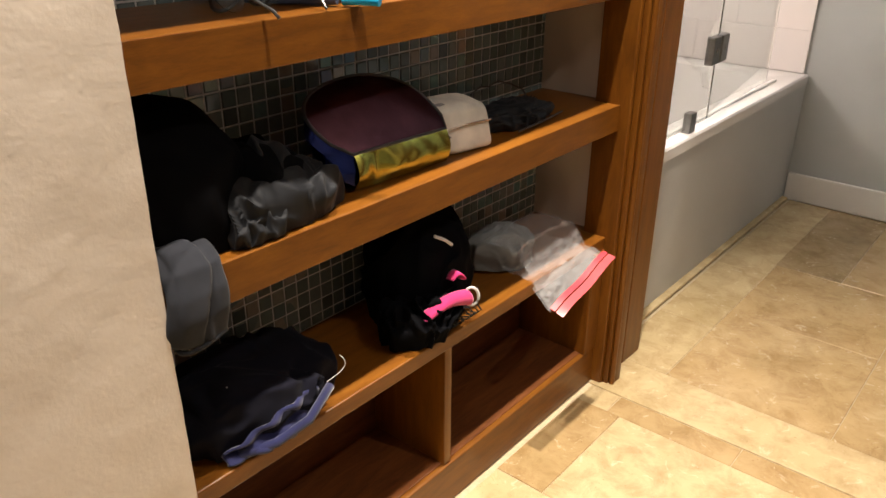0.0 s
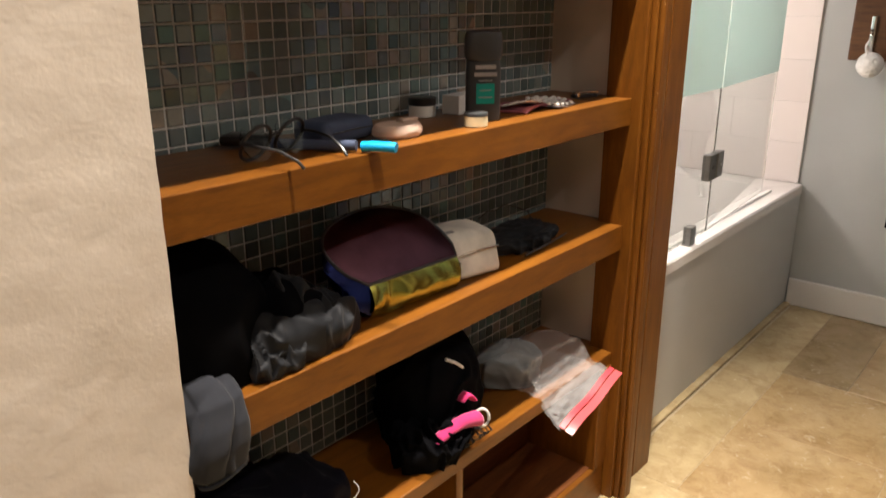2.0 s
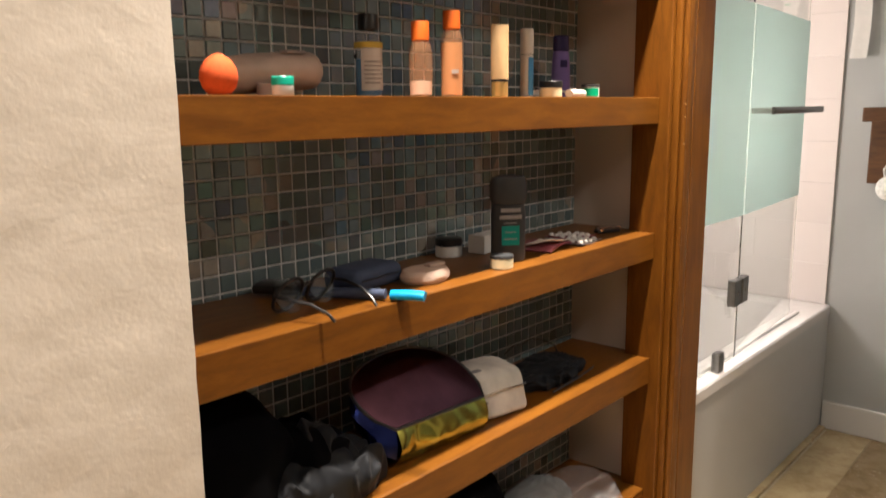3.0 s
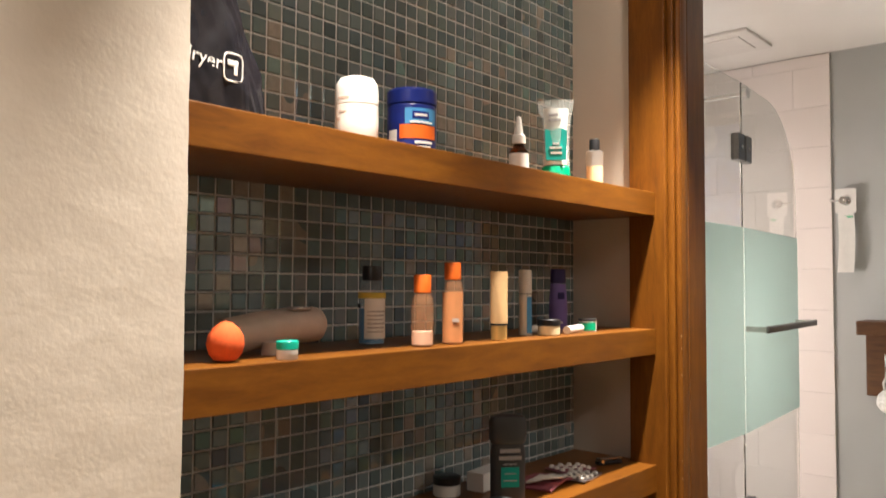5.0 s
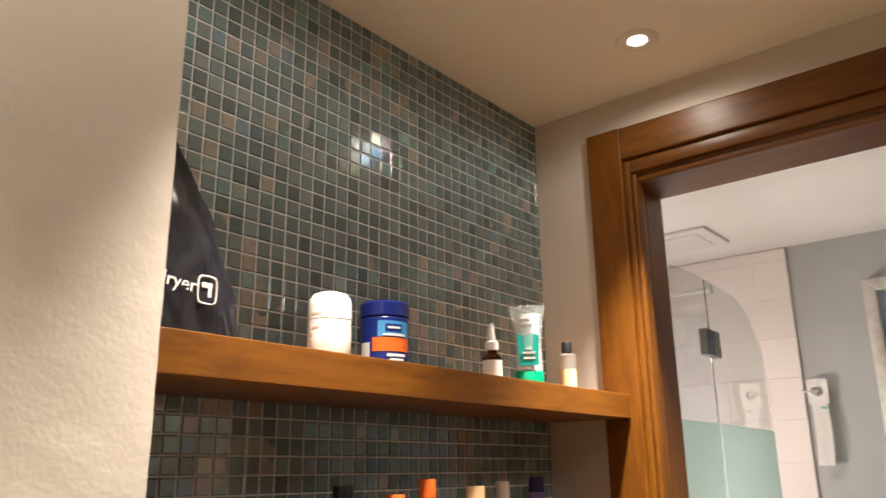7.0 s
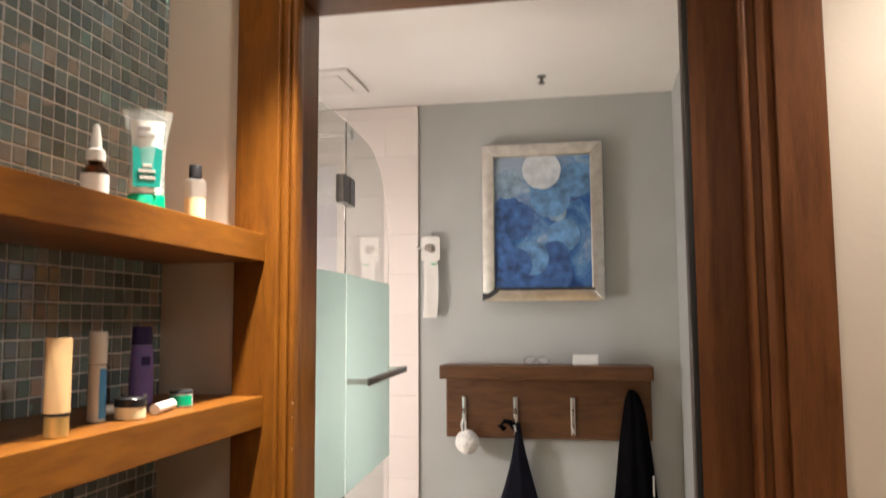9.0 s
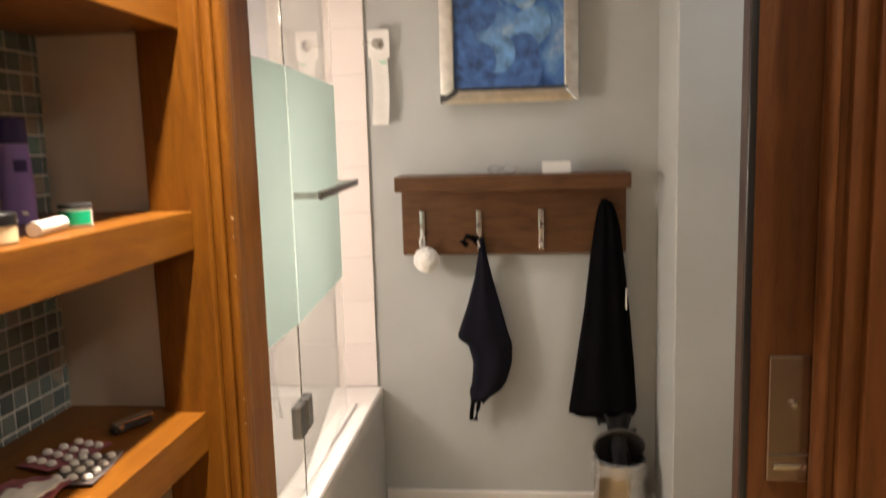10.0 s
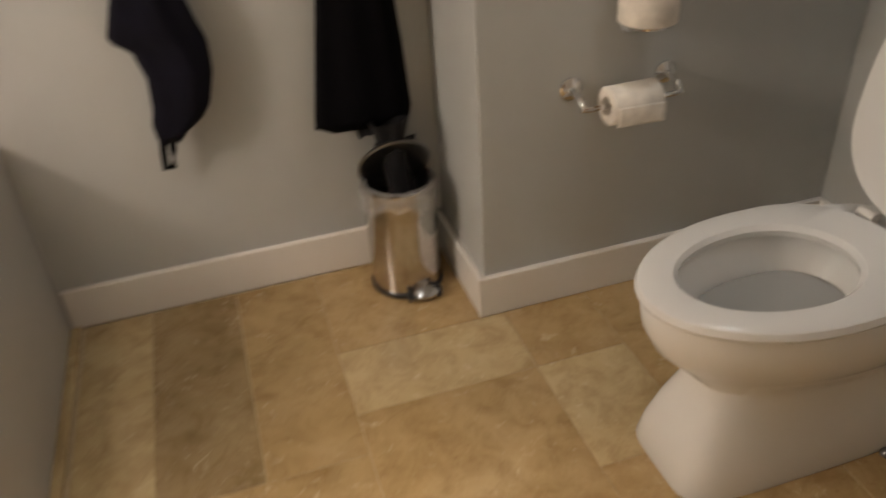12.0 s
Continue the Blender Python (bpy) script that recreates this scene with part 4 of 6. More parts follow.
part("cap", lathe([(0, 0), (0.027, 0), (0.028, 0.002), (0.027, 0.028), (0.025, 0.030), (0, 0.030)], 28, (0.7, 1)), "green", tb)
part("tube_body", squeeze(0.0265, 0.036, 0.019, 0.012, 0.031, 0.158, 0.16), "shell", tb)
part("gel", squeeze(0.0215, 0.0245, 0.0165, 0.0085, 0.033, 0.142, 0.10), "white_plastic", tb, "pale gel inside")
part("label_panel", prism([(0.0178, -0.019, 0.040), (0.0178, 0.019, 0.040), (0.0128, 0.021, 0.098), (0.0128, 0.008, 0.103), (0.0126, -0.007, 0.098), (0.0128, -0.021, 0.101)], 0.0012, (1, 0, 0)), "teal", tb)
for y0, y1, z in ((-0.012, 0.012, 0.062), (-0.010, 0.012, 0.052), (-0.006, 0.006, 0.070)):
    part("print", box((0.0165, y0, z), (0.0190, y1, z + 0.004)), "print_white", tb)
for y0, y1, z in ((-0.014, 0.004, 0.126), (-0.014, 0.010, 0.116)):
    part("print", box((0.0105, y0, z), (0.0140, y1, z + 0.005)), "print_grey", tb)

sm = thing("travel_bottle", (-0.755, 1.398, Z0), "small clear travel bottle half full of yellow lotion", "bottle")
part("body", lathe([(0, 0), (0.0175, 0), (0.0185, 0.002), (0.0185, 0.074), (0.016, 0.077), (0.009, 0.078), (0.009, 0.083)], 24), "bottle", sm)
part("lotion", lathe([(0, 0.002), (0.0168, 0.003), (0.0168, 0.045), (0, 0.0455)], 24), "oil", sm)
part("cap", lathe([(0.0105, 0.080), (0.0108, 0.081), (0.0105, 0.100), (0.0095, 0.102), (0, 0.102)], 20), "black_plastic", sm)

# second shelf
Z1 = 1.2695
sp = thing("makeup_sponge", (-0.735, 0.522, Z1), "orange egg-shaped makeup sponge lying on the shelf", "sponge")
part("sponge", lathe([(0.0, 0.0), (0.013, 0.002), (0.019, 0.009), (0.0222, 0.020), (0.0205, 0.031), (0.015, 0.040), (0.007, 0.046), (0.0, 0.048)], 28), "foam", sp)
dv = thing("cleansing_brush", (-0.80, 0.635, Z1), "mauve-grey handheld face brush lying on its side", "brush")
part("handle_body", tube([(0, -0.072, 0.022), (0, -0.06, 0.024), (0.0, -0.03, 0.029), (0, 0.0, 0.032), (0, 0.03, 0.034), (0, 0.055, 0.035), (0, 0.068, 0.035)], 0.025, 20), "mauve", dv)
part("rounded_end", lathe([(0.0252, 0), (0.0235, 0.008), (0.016, 0.0155), (0, 0.018)], 20), "mauve", dv, m=pose(0, 0.067, 0.035, -90))
part("button_pad", box((0.004, 0.018, 0.056), (0.022, 0.050, 0.0605), 0.002), "print_grey", dv)
part("stand_foot", lathe([(0.014, 0), (0.015, 0.001), (0.013, 0.016), (0, 0.016)], 18), "mauve", dv, m=pose(0.03, -0.02, 0))
mj = thing("mint_lid_pot", (-0.709, 0.592, Z1), "tiny white pot with a mint green lid", "pot")
part("body", lathe([(0, 0), (0.0125, 0), (0.0132, 0.001), (0.0132, 0.012), (0, 0.012)], 22), "white_plastic", mj)
part("lid", lathe([(0.0128, 0.0122), (0.0136, 0.0128), (0.0136, 0.0215), (0.0128, 0.0225), (0, 0.0225)], 22), "mint", mj)

bb = thing("hair_oil_bottle", (-0.80, 0.818, Z1), "clear bottle with black cap, blue liquid and a white label", "bottle")
part("body", lathe([(0, 0), (0.019, 0), (0.0205, 0.002), (0.0205, 0.078), (0.017, 0.088), (0.009, 0.093), (0.009, 0.099)], 28), "bottle", bb)
part("liquid", lathe([(0, 0.002), (0.0188, 0.003), (0.0188, 0.055), (0, 0.056)], 28), "sky_label", bb)
part("cap", lathe([(0.0145, 0.097), (0.015, 0.098), (0.015, 0.117), (0.014, 0.119), (0, 0.119)], 24), "black_plastic", bb)
part("label", wrap(0.0205, 0.010, 0.070, -75, 30), "paper", bb)
part("label_strip", wrap(0.0205, 0.0705, 0.079, -150, 40), "yellow", bb)
bars(bb, "ink", 0.0205, [(0.056, 0.006, -130, -95)])
bars(bb, "print_grey", 0.0210, [(0.05 - 0.006 * k, 0.0016, -60, 15 - 6 * (k % 3)) for k in range(6)])

for y, full, h, lab in ((0.853, 0.022, 0.106, "clear bottle with an orange cap, nearly empty"), (0.922, 0.080, 0.126, "taller clear bottle of peach lotion with an orange cap")):
    ob = thing("lotion_bottle", (-0.728, y, Z1), lab, "bottle", "orange-capped bottles")
    b = h - 0.028
    part("body", lathe([(0, 0), (0.0155, 0), (0.0170, 0.002), (0.0170, b - 0.016), (0.0145, b - 0.005), (0.0118, b), (0.0118, b + 0.004)], 26), "residue_bottle", ob)
    part("lotion", lathe([(0, 0.002), (0.0158, 0.003), (0.0158, full), (0.0, full + 0.001)], 26), "powder" if full < 0.03 else "peach", ob)
    part("cap", lathe([(0.0128, b + 0.001), (0.0132, b + 0.002), (0.0132, h - 0.002), (0.0124, h), (0, h)], 24), "orange", ob)
    if full > 0.03:
        bars(ob, "mauve", 0.0171, [(0.034, 0.006, -50, -15)])

tt = thing("foundation_tube", (-0.722, 1.033, Z1), "tan squeeze tube standing on a gold cap", "tube", turn=-25)
part("cap", lathe([(0, 0), (0.0128, 0), (0.0135, 0.001), (0.0135, 0.024), (0, 0.0245)], 22), "gold", tt)
part("collar", lathe([(0.0138, 0.0246), (0.0138, 0.0276), (0, 0.0277)], 22), "ink", tt)
part("tube_body", squeeze(0.0145, 0.0165, 0.0145, 0.0018, 0.028, 0.114), "tan_tube", tt)
st = thing("lip_stick_tube", (-0.765, 1.168, Z1), "slim blue and white stick with a white cap", "tube")
part("body", lathe([(0, 0), (0.0108, 0), (0.0115, 0.001), (0.0115, 0.074), (0, 0.0745)], 20), "white_plastic", st)
part("label", wrap(0.0115, 0.004, 0.070, -40, 70), "sky_label", st)
part("cap", lathe([(0.0117, 0.076), (0.012, 0.077), (0.012, 0.117), (0.011, 0.119), (0, 0.1195)], 20), "white_plastic", st)
pj = thing("body_lotion_bottle", (-0.835, 1.385, Z1), "violet lotion bottle with a dark violet flip cap", "bottle", turn=-30)
part("body", lathe([(0, 0), (0.0185, 0), (0.020, 0.002), (0.0205, 0.04), (0.0185, 0.078), (0.017, 0.094), (0, 0.0945)], 28, (0.7, 1)), "purple", pj)
part("cap", lathe([(0.0172, 0.095), (0.0175, 0.096), (0.0165, 0.123), (0.015, 0.125), (0, 0.1252)], 28, (0.75, 1)), "deep_purple", pj)
part("emblem", wrap(0.0195, 0.062, 0.076, -22, 22, 10, 0.0012, (0.7, 1)), "deep_purple", pj)
bars(pj, "print_white", 0.0205, [(0.012, 0.004, -10, 8)], (0.7, 1))
cj = thing("cream_pot", (-0.735, 1.200, Z1), "small clear cream pot with a black lid", "pot")
part("body", lathe([(0, 0), (0.019, 0), (0.0205, 0.002), (0.0205, 0.017), (0, 0.0175)], 26), "cream", cj)
part("lid", lathe([(0.0207, 0.0176), (0.0212, 0.018), (0.0212, 0.028), (0.020, 0.029), (0, 0.029)], 26), "black_plastic", cj)
gj = thing("balm_tin", (-0.745, 1.352, Z1), "small pot with green label on its side", "pot")
part("body", lathe([(0, 0), (0.0165, 0), (0.0175, 0.001), (0.0175, 0.020), (0, 0.0205)], 24), "white_plastic", gj)
part("label", wrap(0.0175, 0.003, 0.018, -140, 0, 16), "green", gj)
part("lid", lathe([(0.0177, 0.0206), (0.018, 0.021), (0.018, 0.0255), (0, 0.026)], 24), "char_plastic", gj)
ws = thing("lip_balm", (-0.735, 1.283, Z1), "white lip balm stick lying flat", "lip balm", turn=12)
part("tube", tube([(0, -0.035, 0.0075), (0, 0.035, 0.0075)], 0.0075, 14), "white_plastic", ws)
part("end_cap", tube([(0, 0.0352, 0.0075), (0, 0.040, 0.0075)], 0.0078, 14), "paper", ws)
ws2 = thing("lip_balm", (-0.79, 1.235, Z1), "white lip balm stick lying flat", "lip balm", turn=-20)
part("tube", tube([(0, -0.03, 0.0075), (0, 0.03, 0.0075)], 0.0075, 14), "white_plastic", ws2)

# third shelf
Z2 = 0.9855
gl = thing("eyeglasses", (-0.765, 0.655, Z2), "black-framed eyeglasses resting folded open on the shelf", "glasses", turn=12)
for s in (-1, 1):
    rim = part("rim", tube([(0.012 * math.sin(t) , s * 0.034 + 0.027 * math.cos(t), 0.026 + 0.023 * math.sin(t)) for t in (2 * math.pi * k / 24 for k in range(24))], 0.0026, 8, closed=True), "black_plastic", gl)
    part("temple", tube([(-0.002, s * 0.061, 0.03), (0.02, s * 0.063, 0.029), (0.055, s * 0.055, 0.024), (0.078, s * 0.048, 0.012), (0.086, s * 0.046, 0.003)], 0.0022, 8), "black_plastic", gl)
    ln = part("lens", lathe([(0, -0.0006), (0.0255, -0.0006), (0.0255, 0.0006), (0, 0.0006)], 24), "glass", gl, m=pose(0, s * 0.034, 0.026, 0, 65, 0))
    ln.visible_shadow = False
part("bridge", tube([(0.004, -0.010, 0.032), (0.006, 0, 0.036), (0.004, 0.010, 0.032)], 0.0022, 8), "black_plastic", gl)
hb = thing("hair_brush", (-0.735, 0.742, Z2), "blue hair brush with a bright cyan grip end overhanging the shelf", "brush", turn=-62)
part("grip", tube([(0, 0.036, 0.0085), (0, 0.041, 0.009), (0, 0.055, 0.0095), (0, 0.07, 0.0095), (0, 0.081, 0.009), (0, 0.085, 0.0085)], 0.0095, 14, 0.75), "cyan_plastic", hb, "bright cyan grip")
part("neck", tube([(0, -0.10, 0.008), (0, -0.04, 0.008), (0, 0.0275, 0.0095)], 0.0075, 12), "slate", hb)
part("head", box((-0.022, -0.17, 0.004), (0.022, -0.10, 0.020), 0.006), "black_plastic", hb)
wl = thing("fabric_case", (-0.805, 0.800, Z2), "slate blue fabric case lying flat", "case", turn=8)
part("case_body", box((-0.035, -0.058, 0), (0.035, 0.058, 0.034), 0.013, 4), "slate", wl)
part("zipper", tube([(0.0352, -0.046, 0.018), (0.0356, 0, 0.019), (0.0352, 0.046, 0.018)], 0.0012, 6), "black_plastic", wl)
pf = thing("powder_puff", (-0.755, 0.885, Z2), "blush-coloured flat makeup pad", "makeup pad")
part("pad", lathe([(0, 0), (0.040, 0), (0.046, 0.006), (0.046, 0.013), (0.040, 0.020), (0, 0.022)], 30, (0.7, 1)), "blush", pf)
part("strap", box((-0.008, 0.004, 0.0205), (0.008, 0.040, 0.026), 0.002), "blush", pf)
bj = thing("hair_wax_pot", (-0.862, 1.064, Z2), "small white pot with a black lid", "pot")
part("body", lathe([(0, 0), (0.023, 0), (0.0245, 0.002), (0.0245, 0.020), (0, 0.0205)], 26), "paper", bj)
part("lid", lathe([(0.0247, 0.0206), (0.0255, 0.0212), (0.0255, 0.033), (0.024, 0.034), (0, 0.034)], 26), "black_plastic", bj)
wb = thing("white_carton", (-0.845, 1.185, Z2), "small white cardboard box", "box", turn=6)
part("carton", box((-0.018, -0.072, 0), (0.018, 0.072, 0.034), 0.0012), "paper", wb)
part("end_flap", box((-0.015, 0.0722, 0.003), (0.015, 0.0728, 0.031)), "white_plastic", wb)
dd = thing("deodorant_bottle", (-0.752, 1.098, Z2), "charcoal deodorant stick standing upright with a teal label", "deodorant", turn=-38)
part("body", lathe([(0, 0), (0.029, 0), (0.031, 0.003), (0.031, 0.085), (0.029, 0.100), (0.029, 0.101)], 32, (0.5, 1)), "char_plastic", dd)
part("cap", lathe([(0.0292, 0.102), (0.031, 0.104), (0.0335, 0.112), (0.0335, 0.140), (0.030, 0.148), (0.018, 0.152), (0, 0.153)], 32, (0.52, 1)), "char_plastic", dd)
part("label", prism([(0.0158, -0.016, 0.030), (0.0158, 0.016, 0.030), (0.0158, 0.016, 0.064), (0.0158, -0.016, 0.064)], 0.0008, (1, 0, 0)), "teal", dd)
for z, w in ((0.088, 0.018), (0.076, 0.020), (0.068, 0.012), (0.052, 0.010), (0.040, 0.012)):
    part("print", box((0.0160, -w, z), (0.0172, w, z + (0.007 if z > 0.07 else 0.002)), 0.0003), "print_grey", dd)
cp = thing("cream_tin", (-0.722, 1.040, Z2), "cream-coloured small round tin", "tin")
part("base", lathe([(0, 0), (0.019, 0), (0.020, 0.001), (0.020, 0.017), (0, 0.0175)], 26), "cream", cp)
part("lid", lathe([(0.0202, 0.0176), (0.0205, 0.018), (0.020, 0.0225), (0, 0.023)], 26), "char_plastic", cp)
pk = thing("pill_packet", (-0.775, 1.255, Z2), "crumpled pink packet lying on the shelf", "packet", turn=10)
part("packet", sheet(lambda u, v: (-0.036 + 0.072 * u, -0.064 + 0.120 * v, 0.004 + 0.007 * math.sin(math.pi * v) + 0.004 * noise.noise(Vector((u * 4, v * 6, 1)))), 14, 22, 0.003), "pink_pack", pk)
part("paper_flap", sheet(lambda u, v: (-0.020 + 0.056 * u, -0.062 + 0.076 * v + 0.02 * u, 0.012 + 0.012 * u * (1 - v) + 0.005 * noise.noise(Vector((u * 4, v * 5, 8)))), 12, 14, 0.0012), "tissue", pk, "creased white paper flap")
for x, y, a, lab in ((-0.752, 1.335, 8, "grey-brown blister pack of white pills"), (-0.80, 1.375, -18, "pink blister pack of white pills")):
    ob = thing("pill_blister", (x, y, Z2), lab, "pill pack", "blister packs", turn=a)
    part("foil_sheet", sheet(lambda u, v: (-0.027 + 0.054 * u, -0.047 + 0.094 * v, 0.003 + 0.002 * math.sin(5 * v + 2 * u)), 8, 12, 0.0012), "foil" if a > 0 else "pink_pack", ob)
    for i in range(3):
        for j in range(4):
            part("pill", lathe([(0.0058, 0.003), (0.0056, 0.006), (0.0036, 0.0082), (0, 0.0088)], 12), "white_plastic", ob, m=pose(-0.017 + 0.017 * i, -0.034 + 0.0225 * j, 0.001 + 0.002 * math.sin(5 * (0.14 + 0.24 * j) + 0.6 * i)))
hc = thing("hair_clip", (-0.765, 1.468, Z2), "small black hair clip", "hair clip", turn=-25)
part("clip_bar", box((-0.008, -0.03, 0.002), (0.008, 0.03, 0.010), 0.003), "black_plastic", hc)
part("clip_arm", box((-0.006, -0.028, 0.011), (0.006, 0.032, 0.016), 0.002), "steel", hc)
part("clip_spring", tube([(-0.009, -0.02, 0.009), (0.009, -0.02, 0.009)], 0.004, 10), "steel", hc)

# fourth shelf
Z3 = 0.7065
cl = thing("clothes_pile", (-0.79, 0.585, Z3), "crumpled pile of black clothes with satin folds", "clothes")
part("black_garment", heap(0.095, 0.100, 0.190, 2, 0.22, 7, sub=6), "black_cloth", cl, m=pose(-0.012, -0.062, 0))
part("black_garment", heap(0.090, 0.110, 0.108, 23, 0.24, 8, sub=6), "black_cloth", cl, m=pose(-0.012, 0.035, 0))
part("satin_garment", heap(0.070, 0.122, 0.080, 11, 0.36, 13, sub=6), "satin", cl, "black satin garment", m=pose(0.028, 0.035, 0))
part("satin_garment", heap(0.044, 0.070, 0.066, 17, 0.36, 14, sub=6), "satin", cl, m=pose(0.048, 0.112, 0))
part("satin_garment", heap(0.040, 0.060, 0.046, 41, 0.36, 16, sub=6), "satin", cl, m=pose(0.056, 0.020, 0))
part("satin_garment", heap(0.050, 0.055, 0.110, 29, 0.30, 12, sub=6), "satin", cl, m=pose(0.020, 0.060, 0))
sl = thing("grey_sleeve", (-0.702, 0.482, Z3), "slate grey garment drooping over the shelf edge", "clothes")


def droop():
    def p(u, v):
        a = 2 * math.pi * u
        path = [(-0.05, 0.020), (-0.015, 0.022), (0.008, 0.010), (0.019, -0.02), (0.021, -0.052), (0.016, -0.082), (0.010, -0.100)]
        s = v * (len(path) - 1)
        i = min(int(s), len(path) - 2)
        k = s - i
        x, z = (path[i][0] * (1 - k) + path[i + 1][0] * k, path[i][1] * (1 - k) + path[i + 1][1] * k)
        w = 0.036 * (0.85 + 0.3 * math.sin(math.pi * min(1, v * 1.1))) * (1 if v < 0.86 else max(0.1, 1 - (v - 0.86) * 5))
        th = 0.015 * (1 if v < 0.86 else max(0.1, 1 - (v - 0.86) * 5))
        f = 1 + 0.30 * noise.noise(Vector((math.cos(a) * 1.6, math.sin(a) * 1.6, v * 3.2))) - 0.45 * math.exp(-((math.cos(a) - 0.1 - 0.5 * math.sin(4 * v)) / 0.16) ** 2) * max(0.0, math.sin(a))
        nx, nz = (0.25, 1.0) if v < 0.3 else (1.0, 0.15)
        return (x + nx * th * f * math.sin(a), 0.006 * math.sin(v * 7) + w * f * math.cos(a), z + nz * th * f * math.sin(a))
    bm = sheet(p, 56, 40)
    bmesh.ops.remove_doubles(bm, verts=bm.verts, dist=0.0003)
    bmesh.ops.holes_fill(bm, edges=[e for e in bm.edges if e.is_boundary], sides=80)
    bmesh.ops.recalc_face_normals(bm, faces=bm.faces)
    return bm


part("sleeve", droop(), "grey_cloth", sl)
part("hem", tube([(0.014 + 0.012 * math.sin(t), 0.034 * math.cos(t), -0.088 + 0.004 * math.sin(2 * t)) for t in (2 * math.pi * k / 24 for k in range(24))], 0.003, 8, closed=True), "grey_cloth", sl)

po = thing("iridescent_pouch", (-0.732, 0.890, Z3), "iridescent half-moon vinyl makeup pouch, purple with gold and blue panels", "pouch", turn=-4)


def moon(scale=1.0, lift=0.0):
    """Outline of the pouch's face, from its lower front edge back and up."""
    pts = []
    for k in range(33):
        t = math.pi * k / 32
        w = 0.128 * scale
        y = -0.012 + w * math.cos(t) * (1.0 if math.cos(t) > 0 else 1.27 * (0.52 + 0.48 * math.sin(t) ** 0.6))
        v = 0.134 * scale * math.sin(t) ** 0.72
        if k in (0, 32):
            y *= 0.93
        pts.append(Vector((-0.004 - 0.72 * v, y, 0.060 + 0.66 * v + lift)))
    return pts


def pouch_side(which):
    """Gusset strips between the leaning face and the back of the pouch."""
    bm = bmesh.new()
    top = moon()
    low = [Vector((p.x * 0.55 - 0.012, p.y * 0.97, max(0.004, (p.z - 0.066) * 0.62))) if p.y > -0.012 else Vector((p.x * 0.62 - 0.008, p.y * 1.03, max(0.004, p.z - 0.050))) for p in top]
    ids = range(0, 17) if which == "right" else range(16, 33)
    rows = []
    for i in ids:
        a, b = top[i], low[i]
        fade = min(1.0, (32 - i) / 5) if i > 16 else min(1.0, i / 5)
        b.y = top[i].y + (b.y - top[i].y) * fade
        b.x = -0.003 + (b.x + 0.003) * fade
        mid = (a + b) / 2 + Vector((0.004, 0.010 * fade * (1 if i < 16 else -1) * abs(a.y + 0.012) / 0.13, 0))
        rows.append([bm.verts.new(q) for q in (a, a.lerp(mid, 0.5), mid, mid.lerp(b, 0.5), b)])
    for r, s in zip(rows, rows[1:]):
        for k in range(4):
            bm.faces.new((r[k], r[k + 1], s[k + 1], s[k]))
    bmesh.ops.recalc_face_normals(bm, faces=bm.faces)
    bmesh.ops.solidify(bm, geom=list(bm.faces), thickness=0.0012)
    return bm


def pouch_front():
    a, b = moon()[32], moon()[0]

    def p(u, v):
        y = a.y + (b.y - a.y) * u
        z = 0.003 + 0.058 * v
        x = -0.004 + 0.014 * math.sin(math.pi * v) * (0.9 + 0.2 * noise.noise(Vector((u * 4, v * 2, 3)))) - 0.010 * math.exp(-((u - 0.22) / 0.10) ** 2) * math.sin(math.pi * v) + 0.0010 * noise.noise(Vector((u * 9, v * 3, 9)))
        return (x, y, z)
    return sheet(p, 60, 20, 0.0015)


def pouch_face():
    bm = bmesh.new()
    edge = moon()
    mid = sum(edge, Vector()) / len(edge)
    rows = []
    for k in range(7):
        f = 1 - k / 7
        rows.append([bm.verts.new(mid + (p - mid) * f + Vector((0.5, 0, 0.85)) * (0.010 * (1 - f * f) + 0.003 * noise.noise(p * 14 * f))) for p in edge])
    hub = bm.verts.new(mid + Vector((0.5, 0, 0.85)) * 0.010)
    n = len(edge)
    for r, s in zip(rows, rows[1:]):
        for i in range(n):
            j = (i + 1) % n
            bm.faces.new((r[i], r[j], s[j], s[i]))
    for i in range(n):
        bm.faces.new((rows[-1][i], rows[-1][(i + 1) % n], hub))
    bmesh.ops.recalc_face_normals(bm, faces=bm.faces)
    return bm


part("face_panel", pouch_face(), "holo_face", po, "dark iridescent purple panel")
part("base_panel", pouch_front(), "holo_base", po, "crinkled gold-green panel")
part("gusset", pouch_side("right"), "holo_side", po, "iridescent blue gusset")
part("gusset", pouch_side("left"), "holo_side", po, "iridescent blue gusset")
part("piping", tube(moon(), 0.0028, 8, closed=True), "char_plastic", po, "dark piping round the face")
part("back_panel", prism([Vector((-0.02, p.y * 0.97, max(0.002, (p.z - 0.066) * 0.60))) + Vector(((p.x) * 0.5, 0, 0)) for p in moon()], 0.002, (-0.6, 0, -0.2)), "holo_side", po)

wp = thing("cream_pouch", (-0.775, 1.078, Z3), "cream fabric cosmetics pouch with a zip", "pouch", turn=-14)


